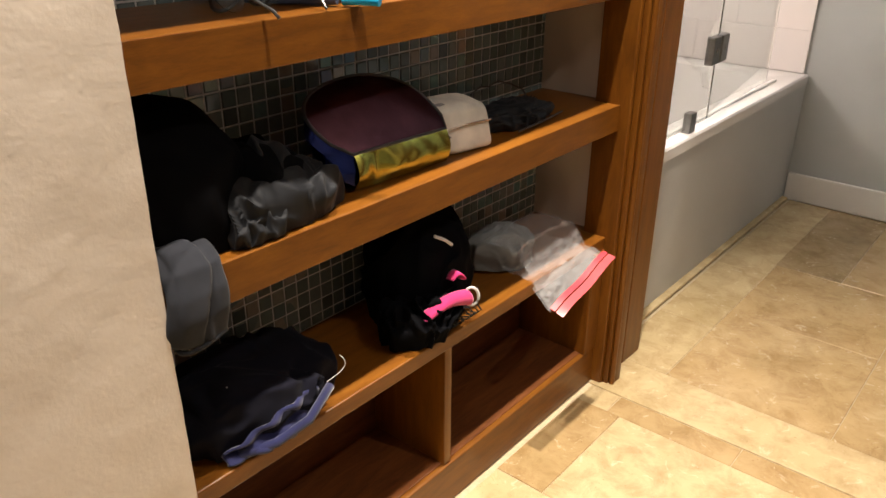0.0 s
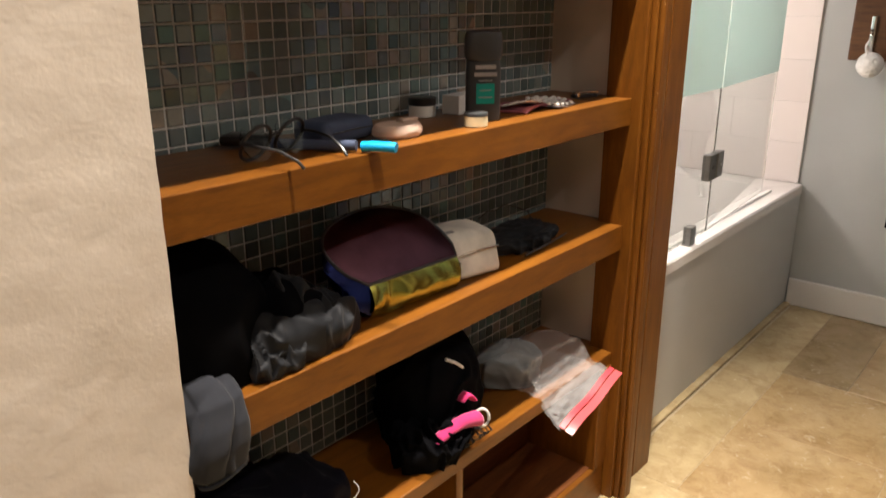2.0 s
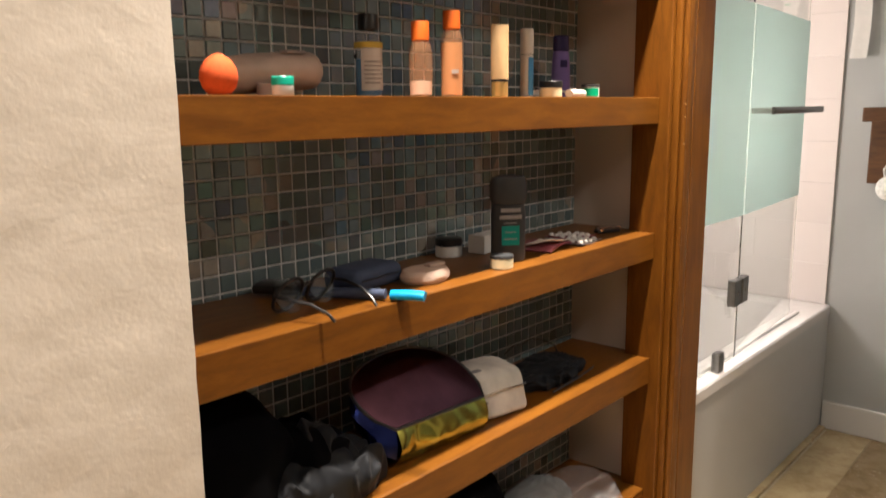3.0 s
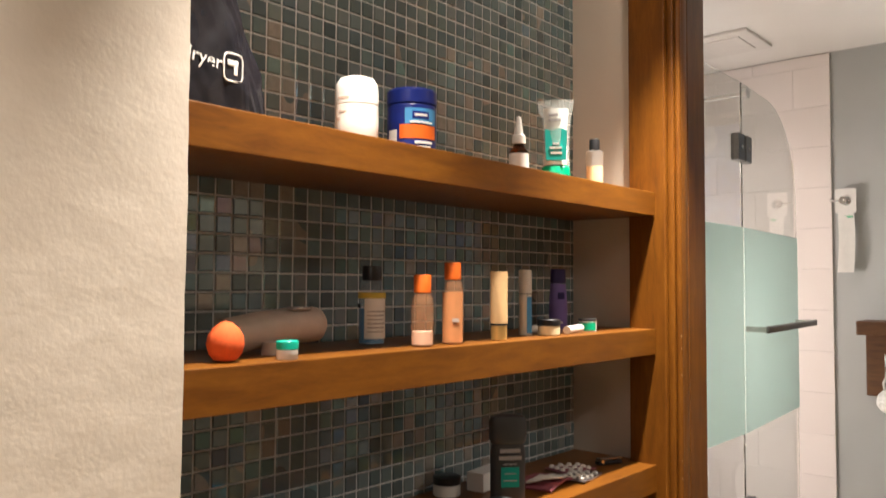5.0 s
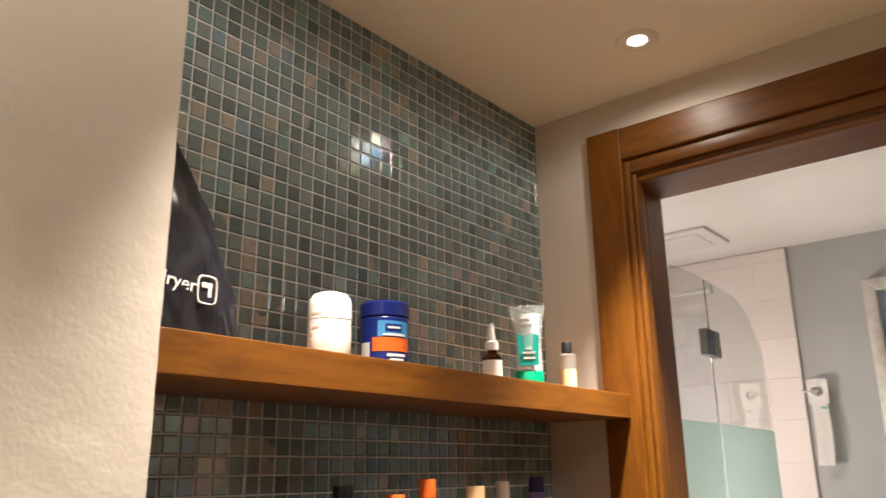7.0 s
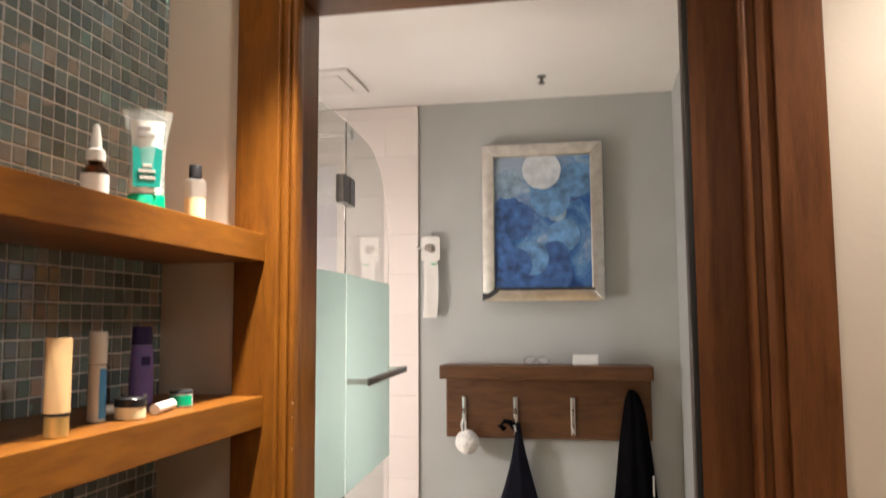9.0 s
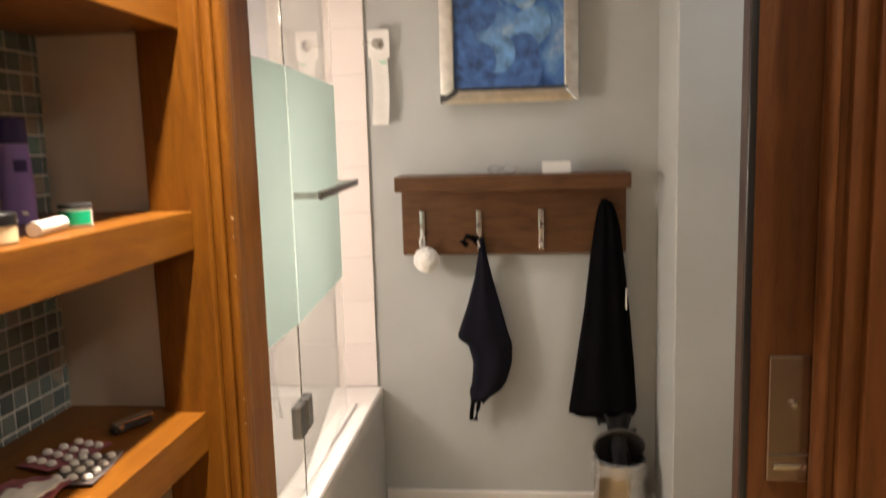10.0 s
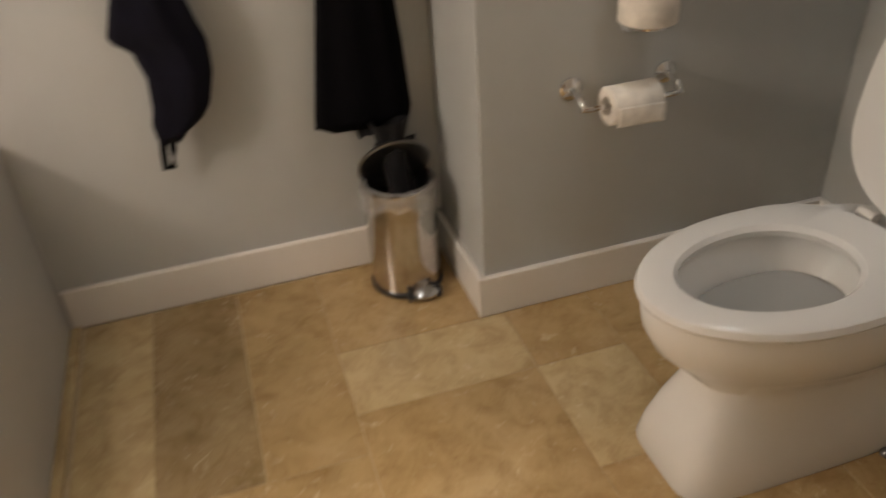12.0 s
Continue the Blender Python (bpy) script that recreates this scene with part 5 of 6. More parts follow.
def soft_box(sx, sy, sz, seed, puff=0.012):
    bm = box((-sx, -sy, 0), (sx, sy, sz), 0.014, 4)
    bmesh.ops.subdivide_edges(bm, edges=list(bm.edges), cuts=3, use_grid_fill=True)
    for v in bm.verts:
        k = 1 - (abs(v.co.y) / sy) ** 2 * 0.35
        q = noise.noise(v.co * 24 + Vector((seed, 0, 0)))
        v.co += Vector((v.co.x / sx * puff * k + 0.004 * q, 0.003 * q, (0.5 * puff * k if v.co.z > sz * 0.6 else 0) + (0.003 * q if v.co.z > 0.01 else 0)))
        v.co.x -= 0.35 * v.co.z
    bmesh.ops.recalc_face_normals(bm, faces=bm.faces)
    return bm


part("pouch_body", soft_box(0.036, 0.060, 0.074, 3), "canvas", wp)
part("zip_band", tube([(0.036, -0.050, 0.043), (0.0365, -0.03, 0.046), (0.037, 0.0, 0.049), (0.0365, 0.03, 0.050), (0.032, 0.056, 0.048)], 0.0018, 6), "steel", wp)
part("zip_pull", box((0.036, -0.058, 0.030), (0.040, -0.036, 0.034), 0.001), "gunmetal", wp)
part("label_patch", box((-0.004, -0.046, 0.0795), (0.006, -0.026, 0.0815), 0.0005), "print_grey", wp)
mp_ = thing("mesh_pouch", (-0.80, 1.29, Z3), "flat black see-through zip pouch", "pouch", turn=5)
part("pouch_body", heap(0.065, 0.115, 0.030, 21, 0.3, 20), "satin", mp_)
part("zip_band", tube([(0.068, -0.09, 0.008), (0.073, 0, 0.010), (0.066, 0.09, 0.008)], 0.002, 6), "char_plastic", mp_)
sg = thing("eyeglasses", (-0.855, 1.285, Z3 + 0.0), "thin dark eyeglass frame lying behind the pouch", "glasses")
part("wire", tube([(0, -0.06, 0.052), (0.0, -0.03, 0.062), (0, 0.0, 0.058), (0, 0.03, 0.064), (0, 0.075, 0.050), (0.02, 0.09, 0.040), (0.04, 0.085, 0.020), (0.045, 0.08, 0.004)], 0.0016, 8), "black_plastic", sg)

# cabinet top
Z4 = 0.3965
nv = thing("navy_jumper", (-0.79, 0.60, Z4), "dark navy jumper folded in a heap", "clothes")
part("jumper_body", heap(0.098, 0.158, 0.096, 5, 0.2, 11, sub=6), "navy_cloth", nv)


def cuff():
    def p(u, v):
        y = -0.10 + 0.19 * u
        z = 0.003 + 0.034 * v * (0.6 + 0.5 * math.sin(math.pi * u)) + 0.022 * u * v
        x = 0.075 + 0.032 * math.sin(math.pi * min(1, 0.12 + 0.88 * u)) * (1 - 0.35 * v) + 0.004 * math.sin(26 * u + 5 * v) + 0.005 * math.sin(9 * v)
        return (x, y, z)
    return sheet(p, 50, 12, 0.004)


part("ribbed_cuff", cuff(), "navy_knit", nv, "lighter navy ribbed hem")
part("ribbed_cuff", tube([(0.088, -0.08, 0.010), (0.108, -0.03, 0.012), (0.110, 0.03, 0.018), (0.098, 0.085, 0.045)], 0.007, 10), "navy_knit", nv)
part("cord", tube([(0.082 + 0.014 * math.sin(2.6 * k / 20), 0.085 + 0.034 * math.sin(1.9 * k / 20 + 0.2), 0.040 + 0.040 * k / 20) for k in range(21)], 0.0006, 6), "white_cloth", nv, "thin white cord")
part("cord", tube([(0.04, -0.055, 0.090), (0.045, -0.056, 0.078)], 0.0013, 6), "white_cloth", nv)

sb = thing("sports_bra_pile", (-0.79, 0.965, Z4), "crumpled black underwear with hot pink lining", "clothes")
part("black_garment", heap(0.094, 0.108, 0.205, 9, 0.24, 9, sub=6), "black_cloth", sb, m=pose(-0.01, 0.04, 0))
part("black_garment", heap(0.060, 0.085, 0.085, 13, 0.34, 24, sub=6), "black_cloth", sb, m=pose(0.05, -0.02, 0))


def lining(y0, y1, z, x, h):
    def p(u, v):
        a = math.pi * (v - 0.5)
        return (x + 0.018 * math.cos(a) + 0.012 * u, y0 + (y1 - y0) * u, z + h * math.sin(a) * (0.55 + 0.45 * u) + 0.010 * math.sin(math.pi * u))
    return sheet(p, 24, 12, 0.003)


part("pink_lining", lining(-0.055, 0.050, 0.060, 0.086, 0.016), "pink_cloth", sb, "hot pink lining")
part("pink_lining", lining(0.028, 0.048, 0.098, 0.070, 0.006), "pink_cloth", sb)
part("white_trim", tube([(0.106 + 0.010 * math.cos(t), 0.056 + 0.008 * math.cos(t), 0.061 + 0.018 * math.sin(t)) for t in (2 * math.pi * k / 20 for k in range(20))], 0.0028, 8, closed=True), "white_cloth", sb, "white elastic trim")
part("white_trim", tube([(0.070, -0.005, 0.190), (0.078, 0.012, 0.180), (0.080, 0.030, 0.165)], 0.003, 6), "white_cloth", sb)
for k in range(12):
    y = -0.06 + 0.012 * k
    r = random.uniform(0.6, 1.2)
    part("lace_loop", tube([(0.080, y, 0.030), (0.098 * (0.95 + 0.05 * r), y + 0.012 * r, 0.034), (0.104, y + 0.022 * r, 0.018), (0.092, y + 0.026 * r, 0.006), (0.078, y + 0.018, 0.004)], 0.0016, 6), "satin", sb)

zb = thing("zip_bag", (-0.76, 1.30, Z4), "clear zip-seal plastic bag with a red strip drooping over the edge", "plastic bag")


def film_sheet(top):
    def p(u, v):
        y = (-0.10 + 0.22 * v) * (1 - u) + (-0.055 + 0.205 * v) * u
        reach = -0.105 + 0.215 * u
        z = (0.075 * math.sin(math.pi * min(1, u * 1.25)) if u < 0.8 else 0.0) * (0.5 + 0.5 * math.sin(math.pi * (0.15 + 0.7 * (1 - v)))) * top
        z += 0.006 + (0.010 * noise.noise(Vector((u * 7, v * 6, 2 + top))) + 0.006 * abs(noise.noise(Vector((u * 15 + 4 * v, v * 11, 5 + top))))) * (1 if u < 0.9 else 0.6)
        if u > 0.62:
            z -= (0.045 * (1 - v) + 0.010) * ((u - 0.62) / 0.38) ** 1.3 * 1.2
            z += 0.018 * top * ((1 - u) / 0.38)
        if reach < 0.062:
            z = max(z, 0.003)
        return (reach, y, z + 0.004 * top)
    return sheet(p, 46, 34)


f1 = part("film", film_sheet(1.0), "film", zb, "crinkled clear film")
f2 = part("film", film_sheet(0.12), "film", zb)
f1.visible_shadow = f2.visible_shadow = False


def strip(x0, x1, dz):
    def p(u, v):
        y = -0.056 + 0.206 * v
        x = x0 + (x1 - x0) * u
        z = -0.055 * (1 - v) + 0.004 - 0.28 * (x - 0.11) * (1 - 0.5 * v) + 0.003 * math.sin(9 * v) + dz
        return (x, y, z)
    return sheet(p, 6, 24, 0.001)


part("seal_strip", strip(0.108, 0.120, 0.002), "red_zip", zb, "coral red zip seal")
part("seal_lip", strip(0.122, 0.140, 0.001), "pink_film", zb, "translucent pink lip of the bag")
part("stuffing", heap(0.072, 0.086, 0.070, 31, 0.22, 15, sub=6), "stuffing", zb, "crumpled grey-white contents", m=pose(-0.050, -0.020, 0.002))

# ---- bathroom things ----
rack = thing("coat_rack", (-0.282, YB, 0.970), "dark brown wooden wall rack with a shelf and four hooks", "coat rack")
part("back_board", box((-0.372, -0.045, 0.0), (0.374, -0.0005, 0.222), 0.004), "rack_wood", rack)
part("shelf_top", box((-0.377, -0.155, 0.221), (0.376, -0.0005, 0.270), 0.004), "rack_wood", rack)
for x in (-0.302, -0.111, 0.096, 0.300):
    hk = part("hook", box((x - 0.009, -0.053, 0.015), (x + 0.009, -0.0455, 0.152), 0.003), "chrome", rack, "chrome strip hook")
    part("hook_arm", tube([(x, -0.052, 0.03), (x, -0.068, 0.026), (x, -0.084, 0.034), (x, -0.088, 0.052)], 0.006, 10), "chrome", hk)
    part("hook_arm", tube([(x, -0.052, 0.09), (x, -0.066, 0.094), (x, -0.074, 0.106)], 0.005, 10), "chrome", hk)

puff = thing("bath_puff", (-0.574, 3.082, 0.925), "white mesh bath puff hanging from a hook", "bath puff")


def ball(r, seed, amp, freq, sub=5):
    bm = bmesh.new()
    bmesh.ops.create_icosphere(bm, subdivisions=sub, radius=r)
    for v in bm.verts:
        v.co *= 1 + amp * (1 - abs(noise.noise(v.co * freq + Vector((seed, 0, 0)))) * 2)
    return bm


part("mesh_ball", ball(0.041, 2, 0.07, 80), "puff", puff, m=pose(0.005, -0.01, 0.035))
part("loop", tube([(-0.010, -0.018, 0.072), (-0.014, -0.020, 0.10), (-0.006, -0.012, 0.125), (0.0, -0.010, 0.10), (-0.002, -0.014, 0.074)], 0.004, 8), "white_cloth", puff)


def hung(rows, depth, seed, folds=5, back=0.02, nu=72):
    """A hanging garment: rows of (z, left x, right x), pleated round its section."""
    rows = sorted(rows)
    zs = [r[0] for r in rows]

    def p(u, v):
        z = zs[0] + (zs[-1] - zs[0]) * v
        l, r = np.interp(z, zs, [q[1] for q in rows]), np.interp(z, zs, [q[2] for q in rows])
        a = 2 * math.pi * u
        w, c = (r - l) / 2, (r + l) / 2
        d = min(depth, w * 1.1)
        k = 1 + 0.12 * math.sin(folds * a + 3 * z) + 0.10 * noise.noise(Vector((math.cos(a) * 2, z * 7, seed)))
        return (c + w * math.cos(a) * (0.93 + 0.07 * k), -back - depth + d * math.sin(a) * k, z + (0.010 * math.sin(folds * a + seed) if v == 0 else 0))
    bm = sheet(p, nu, 48)
    bmesh.ops.remove_doubles(bm, verts=bm.verts, dist=0.0003)
    bmesh.ops.holes_fill(bm, edges=[e for e in bm.edges if e.is_boundary], sides=100)
    bmesh.ops.recalc_face_normals(bm, faces=bm.faces)
    return bm


ng = thing("navy_garment", (-0.382, YB, 0), "crumpled navy garment hanging by its strap from a rack hook", "clothes")
part("garment_body", hung([(0.47, -0.052, 0.005), (0.50, -0.055, 0.050), (0.53, -0.046, 0.072), (0.60, -0.040, 0.092), (0.66, -0.055, 0.094), (0.685, -0.092, 0.088), (0.70, -0.090, 0.082), (0.80, -0.055, 0.056), (0.90, -0.028, 0.030), (0.98, -0.014, 0.012), (1.03, -0.008, 0.006)], 0.028, 3, back=0.035), "navy_cloth", ng)
part("strap", tube([(-0.040, -0.05, 0.48), (-0.048, -0.055, 0.43), (-0.052, -0.05, 0.392), (-0.036, -0.045, 0.390), (-0.028, -0.05, 0.43), (-0.020, -0.05, 0.48)], 0.0075, 8), "black_cloth", ng)
part("strap", tube([(-0.006, -0.06, 1.00), (-0.03, -0.07, 1.03), (-0.052, -0.075, 1.035), (-0.066, -0.075, 1.02), (-0.05, -0.07, 1.005)], 0.010, 8), "black_cloth", ng)
bg = thing("black_coat", (0.018, YB, 0), "long black garment hanging from the last rack hook", "clothes")
part("garment_body", hung([(0.425, -0.118, 0.108), (0.44, -0.116, 0.110), (0.60, -0.092, 0.100), (0.80, -0.062, 0.082), (0.95, -0.046, 0.066), (1.06, -0.030, 0.052), (1.11, -0.022, 0.040), (1.138, -0.014, 0.026), (1.150, -0.006, 0.010)], 0.042, 8, 7, back=0.012), "black_cloth", bg)
part("inner_hem", hung([(0.385, -0.02, 0.080), (0.40, -0.024, 0.086), (0.47, -0.03, 0.090)], 0.026, 6, 5, back=0.018), "grey_cloth", bg, "grey lining showing below the hem")
part("white_tag", box((0.066, -0.100, 0.79), (0.072, -0.096, 0.86), 0.001), "white_cloth", bg, "small white label")

eg = thing("eyeglasses", (-0.312, 3.08, 1.241), "thin-rimmed eyeglasses folded on the rack shelf", "glasses")
for s in (-1, 1):
    part("rim", tube([(s * 0.025 + 0.021 * math.cos(t), 0.010 * math.sin(t), 0.014 + 0.012 * math.sin(t)) for t in (2 * math.pi * k / 22 for k in range(22))], 0.0018, 6, closed=True), "gunmetal", eg)
    part("lens", lathe([(0, 0), (0.0195, 0), (0.0195, 0.0012), (0, 0.0012)], 20), "film", eg, m=Matrix.Translation((s * 0.025, 0, 0.014)) @ pose(0, 0, 0, 50) @ Matrix.Diagonal((1, 0.72, 1, 1)))
    part("temple", tube([(s * 0.046, 0, 0.016), (s * 0.045, 0.024, 0.014), (-s * 0.02, 0.034, 0.006)], 0.0018, 6), "gunmetal", eg)
part("bridge", tube([(-0.005, 0, 0.017), (0, 0, 0.020), (0.005, 0, 0.017)], 0.0018, 6), "gunmetal", eg)
sc = thing("soap_carton", (-0.137, 3.07, 1.241), "small white carton on the rack shelf", "box")
part("carton", box((-0.045, -0.025, 0), (0.045, 0.025, 0.036), 0.002), "paper", sc)
part("end_flap", box((0.0452, -0.022, 0.003), (0.046, 0.022, 0.033)), "white_plastic", sc)

pic = thing("framed_picture", (-0.2855, YB, 1.473), "abstract blue painting in a wide worn silver frame", "picture")


def moulding_piece(a, b, wa):
    """A mitred frame side: from corner a to b on the outer edge, its inner corners wa away."""
    return prism([a, b, wa[1], wa[0]], 0.028, (0, -1, 0), 0.004)


W, H, fw = 0.2245, 0.590, 0.046
o = [(-W, -0.026, 0), (W, -0.026, 0), (W, -0.026, H), (-W, -0.026, H)]
i_ = [(-W + fw, -0.026, fw), (W - fw, -0.026, fw), (W - fw, -0.026, H - fw), (-W + fw, -0.026, H - fw)]
for k in range(4):
    j = (k + 1) % 4
    part("frame_side", moulding_piece(o[k], o[j], (i_[k], i_[j])), "silver_frame", pic)
part("backing", box((-W + 0.006, -0.026, 0.006), (W - 0.006, -0.001, H - 0.006)), "gunmetal", pic)
part("canvas_print", box((-W + fw - 0.002, -0.034, fw - 0.002), (W - fw + 0.002, -0.027, H - fw + 0.002)), "art", pic)
rng = random.Random(6)
discs = [(rng.uniform(-0.17, 0.17), rng.uniform(0.06, 0.50), rng.uniform(0.03, 0.085), rng.choice(("arc_blue", "arc_deep", "arc_deep", "arc_pale"))) for k in range(15)]
discs += [(0.03, 0.385, 0.075, "arc_blue"), (0.13, 0.45, 0.065, "arc_blue"), (-0.13, 0.44, 0.055, "arc_pale"), (0.0, 0.490, 0.072, "moon")]
for k, (x, z, r, mt) in enumerate(discs):
    pts = []
    for q in range(40):
        t = 2 * math.pi * q / 40
        w = 1 + 0.05 * noise.noise(Vector((math.cos(t) * 2, math.sin(t) * 2, k)))
        px, pz = x + r * w * math.cos(t), z + r * w * math.sin(t)
        pts.append((max(-W + fw, min(W - fw, px)), -0.0342 - 0.0003 * k, max(fw, min(H - fw, pz))))
    part("painted_disc", prism(pts, 0.0002, (0, -1, 0)), mt, pic)
part("painted_patch", prism([(-0.176, -0.0400, 0.052), (-0.098, -0.0400, 0.052), (-0.104, -0.0400, 0.20), (-0.128, -0.0400, 0.235), (-0.150, -0.0400, 0.30), (-0.176, -0.0400, 0.34)], 0.0002, (0, -1, 0)), "arc_deep", pic)
part("dark_scuff", prism([(-W - 0.001, -0.0545, -0.001), (-W + 0.030, -0.0545, 0.012), (-W + 0.060, -0.0545, 0.034), (-W + 0.05, -0.0545, 0.046), (-W + 0.02, -0.0545, 0.028), (-W - 0.001, -0.0545, 0.03)], 0.001, (0, -1, 0)), "ink", pic, "dark scuffed frame corner")
part("dark_scuff", box((-W + fw, -0.0552, fw - 0.008), (W - fw + 0.01, -0.0542, fw + 0.002)), "ink", pic)

knob = thing("wall_hook", (-0.722, YB - 0.004, 1.678), "polished chrome round wall hook", "hook")
part("rose", lathe([(0, 0), (0.020, 0), (0.020, 0.004), (0.008, 0.006), (0.008, 0.030), (0.014, 0.036), (0.014, 0.042), (0, 0.044)], 22), "chrome", knob, m=pose(0, 0, 0, 90))
part("side_arm", tube([(0, -0.025, 0), (-0.03, -0.027, 0.0), (-0.046, -0.027, 0.004)], 0.005, 10), "chrome", knob)
tagp = thing("door_hanger", (-0.714, YB - 0.033, 1.412), "white paper door hanger with green lettering", "paper tag")


def hanger():
    bm = bmesh.new()
    n = 36
    ring_in = [bm.verts.new((0.002 + 0.017 * math.cos(2 * math.pi * k / n), 0, 0.264 + 0.017 * math.sin(2 * math.pi * k / n))) for k in range(n)]
    def edge(t):
        c, s = math.cos(t), math.sin(t)
        k = min(0.036 / max(abs(c), 1e-6), 0.046 / max(abs(s), 1e-6))
        return (0.0 + k * c, 0, 0.264 + k * s)
    ring_out = [bm.verts.new(edge(2 * math.pi * k / n)) for k in range(n)]
    for k in range(n):
        j = (k + 1) % n
        bm.faces.new((ring_in[k], ring_in[j], ring_out[j], ring_out[k]))
    low = sorted([v for v in ring_out if v.co.z < 0.2185], key=lambda v: v.co.x)
    prev = low
    for i in range(1, 9):
        z = 0.218 * (1 - i / 8)
        row = [bm.verts.new((v.co.x + 0.006 * math.sin(i / 8 * 3.2) - 0.002 * i / 8, -0.012 * math.sin(i / 8 * 2.6) + 0.004 * math.sin(v.co.x * 60), z)) for v in low]
        for k in range(len(row) - 1):
            bm.faces.new((prev[k], prev[k + 1], row[k + 1], row[k]))
        prev = row
    bmesh.ops.recalc_face_normals(bm, faces=bm.faces)
    bmesh.ops.solidify(bm, geom=list(bm.faces), thickness=0.0008)
    return bm


part("card", hanger(), "paper", tagp)
part("print", box((-0.022, -0.0022, 0.200), (0.024, -0.0010, 0.209)), "print_green", tagp)

# toilet
wc = thing("toilet", (0.272, 2.296, 0), "white porcelain toilet with the seat down and lid raised", "toilet")


def egg(scale_w, x0, x1, z, n=48, sq=1.0, back=0.62):
    """An elongated bowl ring whose tip points to -x."""
    pts = []
    cx = x0 + (x1 - x0) * 0.56
    for k in range(n):
        t = 2 * math.pi * k / n
        c, s = math.cos(t), math.sin(t)
        rx = (x1 - cx) if c > 0 else (cx - x0)
        ex = back if c > 0 else sq
        pts.append(Vector((cx + rx * math.copysign(abs(c) ** ex, c), scale_w * math.copysign(abs(s) ** sq, s), z)))
    return pts


def loft(rings, cap0=True, cap1=True):
    bm = bmesh.new()
    vs = [[bm.verts.new(p) for p in r] for r in rings]
    for a, b in zip(vs, vs[1:]):
        for k in range(len(a)):
            j = (k + 1) % len(a)
            bm.faces.new((a[k], a[j], b[j], b[k]))
    if cap0:
        bm.faces.new(list(reversed(vs[0])))
    if cap1:
        bm.faces.new(vs[-1])
    bmesh.ops.recalc_face_normals(bm, faces=bm.faces)
    return bm


part("bowl", loft([egg(0.117, 0.063, 0.60, 0.0, 48, 0.36), egg(0.118, 0.061, 0.60, 0.008, 48, 0.36), egg(0.109, 0.070, 0.60, 0.06, 48, 0.38), egg(0.097, 0.090, 0.60, 0.12, 48, 0.44), egg(0.088, 0.118, 0.60, 0.18, 48, 0.58),
                   egg(0.094, 0.120, 0.60, 0.205, 48, 0.75), egg(0.124, 0.080, 0.60, 0.245), egg(0.148, 0.036, 0.60, 0.29), egg(0.161, 0.014, 0.60, 0.335), egg(0.164, 0.008, 0.60, 0.372), egg(0.160, 0.012, 0.596, 0.386),
                   egg(0.116, 0.058, 0.43, 0.386), egg(0.110, 0.064, 0.42, 0.372), egg(0.086, 0.10, 0.38, 0.30), egg(0.05, 0.17, 0.32, 0.22)]), "porcelain", wc)
# sheet raised and greyed to stand for the bowl's shaded inside
part("greyed_water", loft([egg(0.088, 0.094, 0.385, 0.319), egg(0.0875, 0.095, 0.384, 0.320)]), "greyed_water", wc, "raised sheet in the bowl, greyed for its shaded inside")
part("seat_ring", loft([egg(0.166, 0.004, 0.475, 0.3885), egg(0.170, 0.0, 0.478, 0.396), egg(0.166, 0.004, 0.475, 0.407), egg(0.157, 0.014, 0.468, 0.4125), egg(0.114, 0.064, 0.385, 0.4105, 48, 1.0, 0.95), egg(0.107, 0.071, 0.376, 0.402, 48, 1.0, 0.95), egg(0.110, 0.068, 0.380, 0.3885, 48, 1.0, 0.95), egg(0.166, 0.004, 0.475, 0.3885)], False, False), "porcelain", wc, "white toilet seat")


def lid_bm():
    rings = []
    for s, dx in ((0.985, 0.0), (1.0, 0.006), (0.99, 0.016), (0.9, 0.020)):
        r = []
        for p in egg(0.168 * s, 0.0, 0.46 * s, 0):
            up = (0.46 - p.x) * 0.985
            r.append(Vector((0.478 + dx + 0.13 * (up), p.y, 0.418 + up)))
        rings.append(r)
    return loft(rings)


part("lid", lid_bm(), "porcelain", wc, "raised white lid")
for y in (-0.07, 0.07):
    part("hinge", tube([(0.484, y - 0.018, 0.406), (0.484, y + 0.018, 0.406)], 0.011, 14), "white_plastic", wc)
part("tank", box((0.635, -0.215, 0.40), (0.838, 0.215, 0.745), 0.02, 3), "porcelain", wc)
part("tank_lid", box((0.622, -0.225, 0.746), (0.842, 0.225, 0.782), 0.012, 3), "porcelain", wc)
part("pedestal", box((0.50, -0.084, 0.0), (0.79, 0.084, 0.399), 0.025, 3), "porcelain", wc)
part("flush_lever", tube([(0.628, -0.16, 0.69), (0.612, -0.16, 0.69), (0.606, -0.13, 0.688), (0.604, -0.09, 0.684)], 0.006, 10), "chrome", wc)
for y in (-0.126, 0.126):
    part("bolt_cap", lathe([(0.012, 0), (0.012, 0.006), (0.007, 0.012), (0, 0.013)], 14), "gunmetal", wc, "dull metal floor bolt", m=pose(0.47, y, 0.001))

# paper holders
ph = thing("paper_holder", (0.515, 2.837, 0.508), "chrome toilet paper holder fixed to the grey wall", "toilet paper holder")
for x in (-0.115, 0.105):
    part("rosette", lathe([(0, 0), (0.024, 0), (0.024, 0.006), (0.010, 0.012), (0, 0.012)], 22), "chrome", ph, m=pose(x, 0, 0.022, 90))
    part("post", tube([(x, -0.01, 0.022), (x, -0.05, 0.016), (x, -0.066, 0.0), (x + (0.02 if x < 0 else -0.02), -0.068, 0.0)], 0.0075, 12), "chrome", ph)
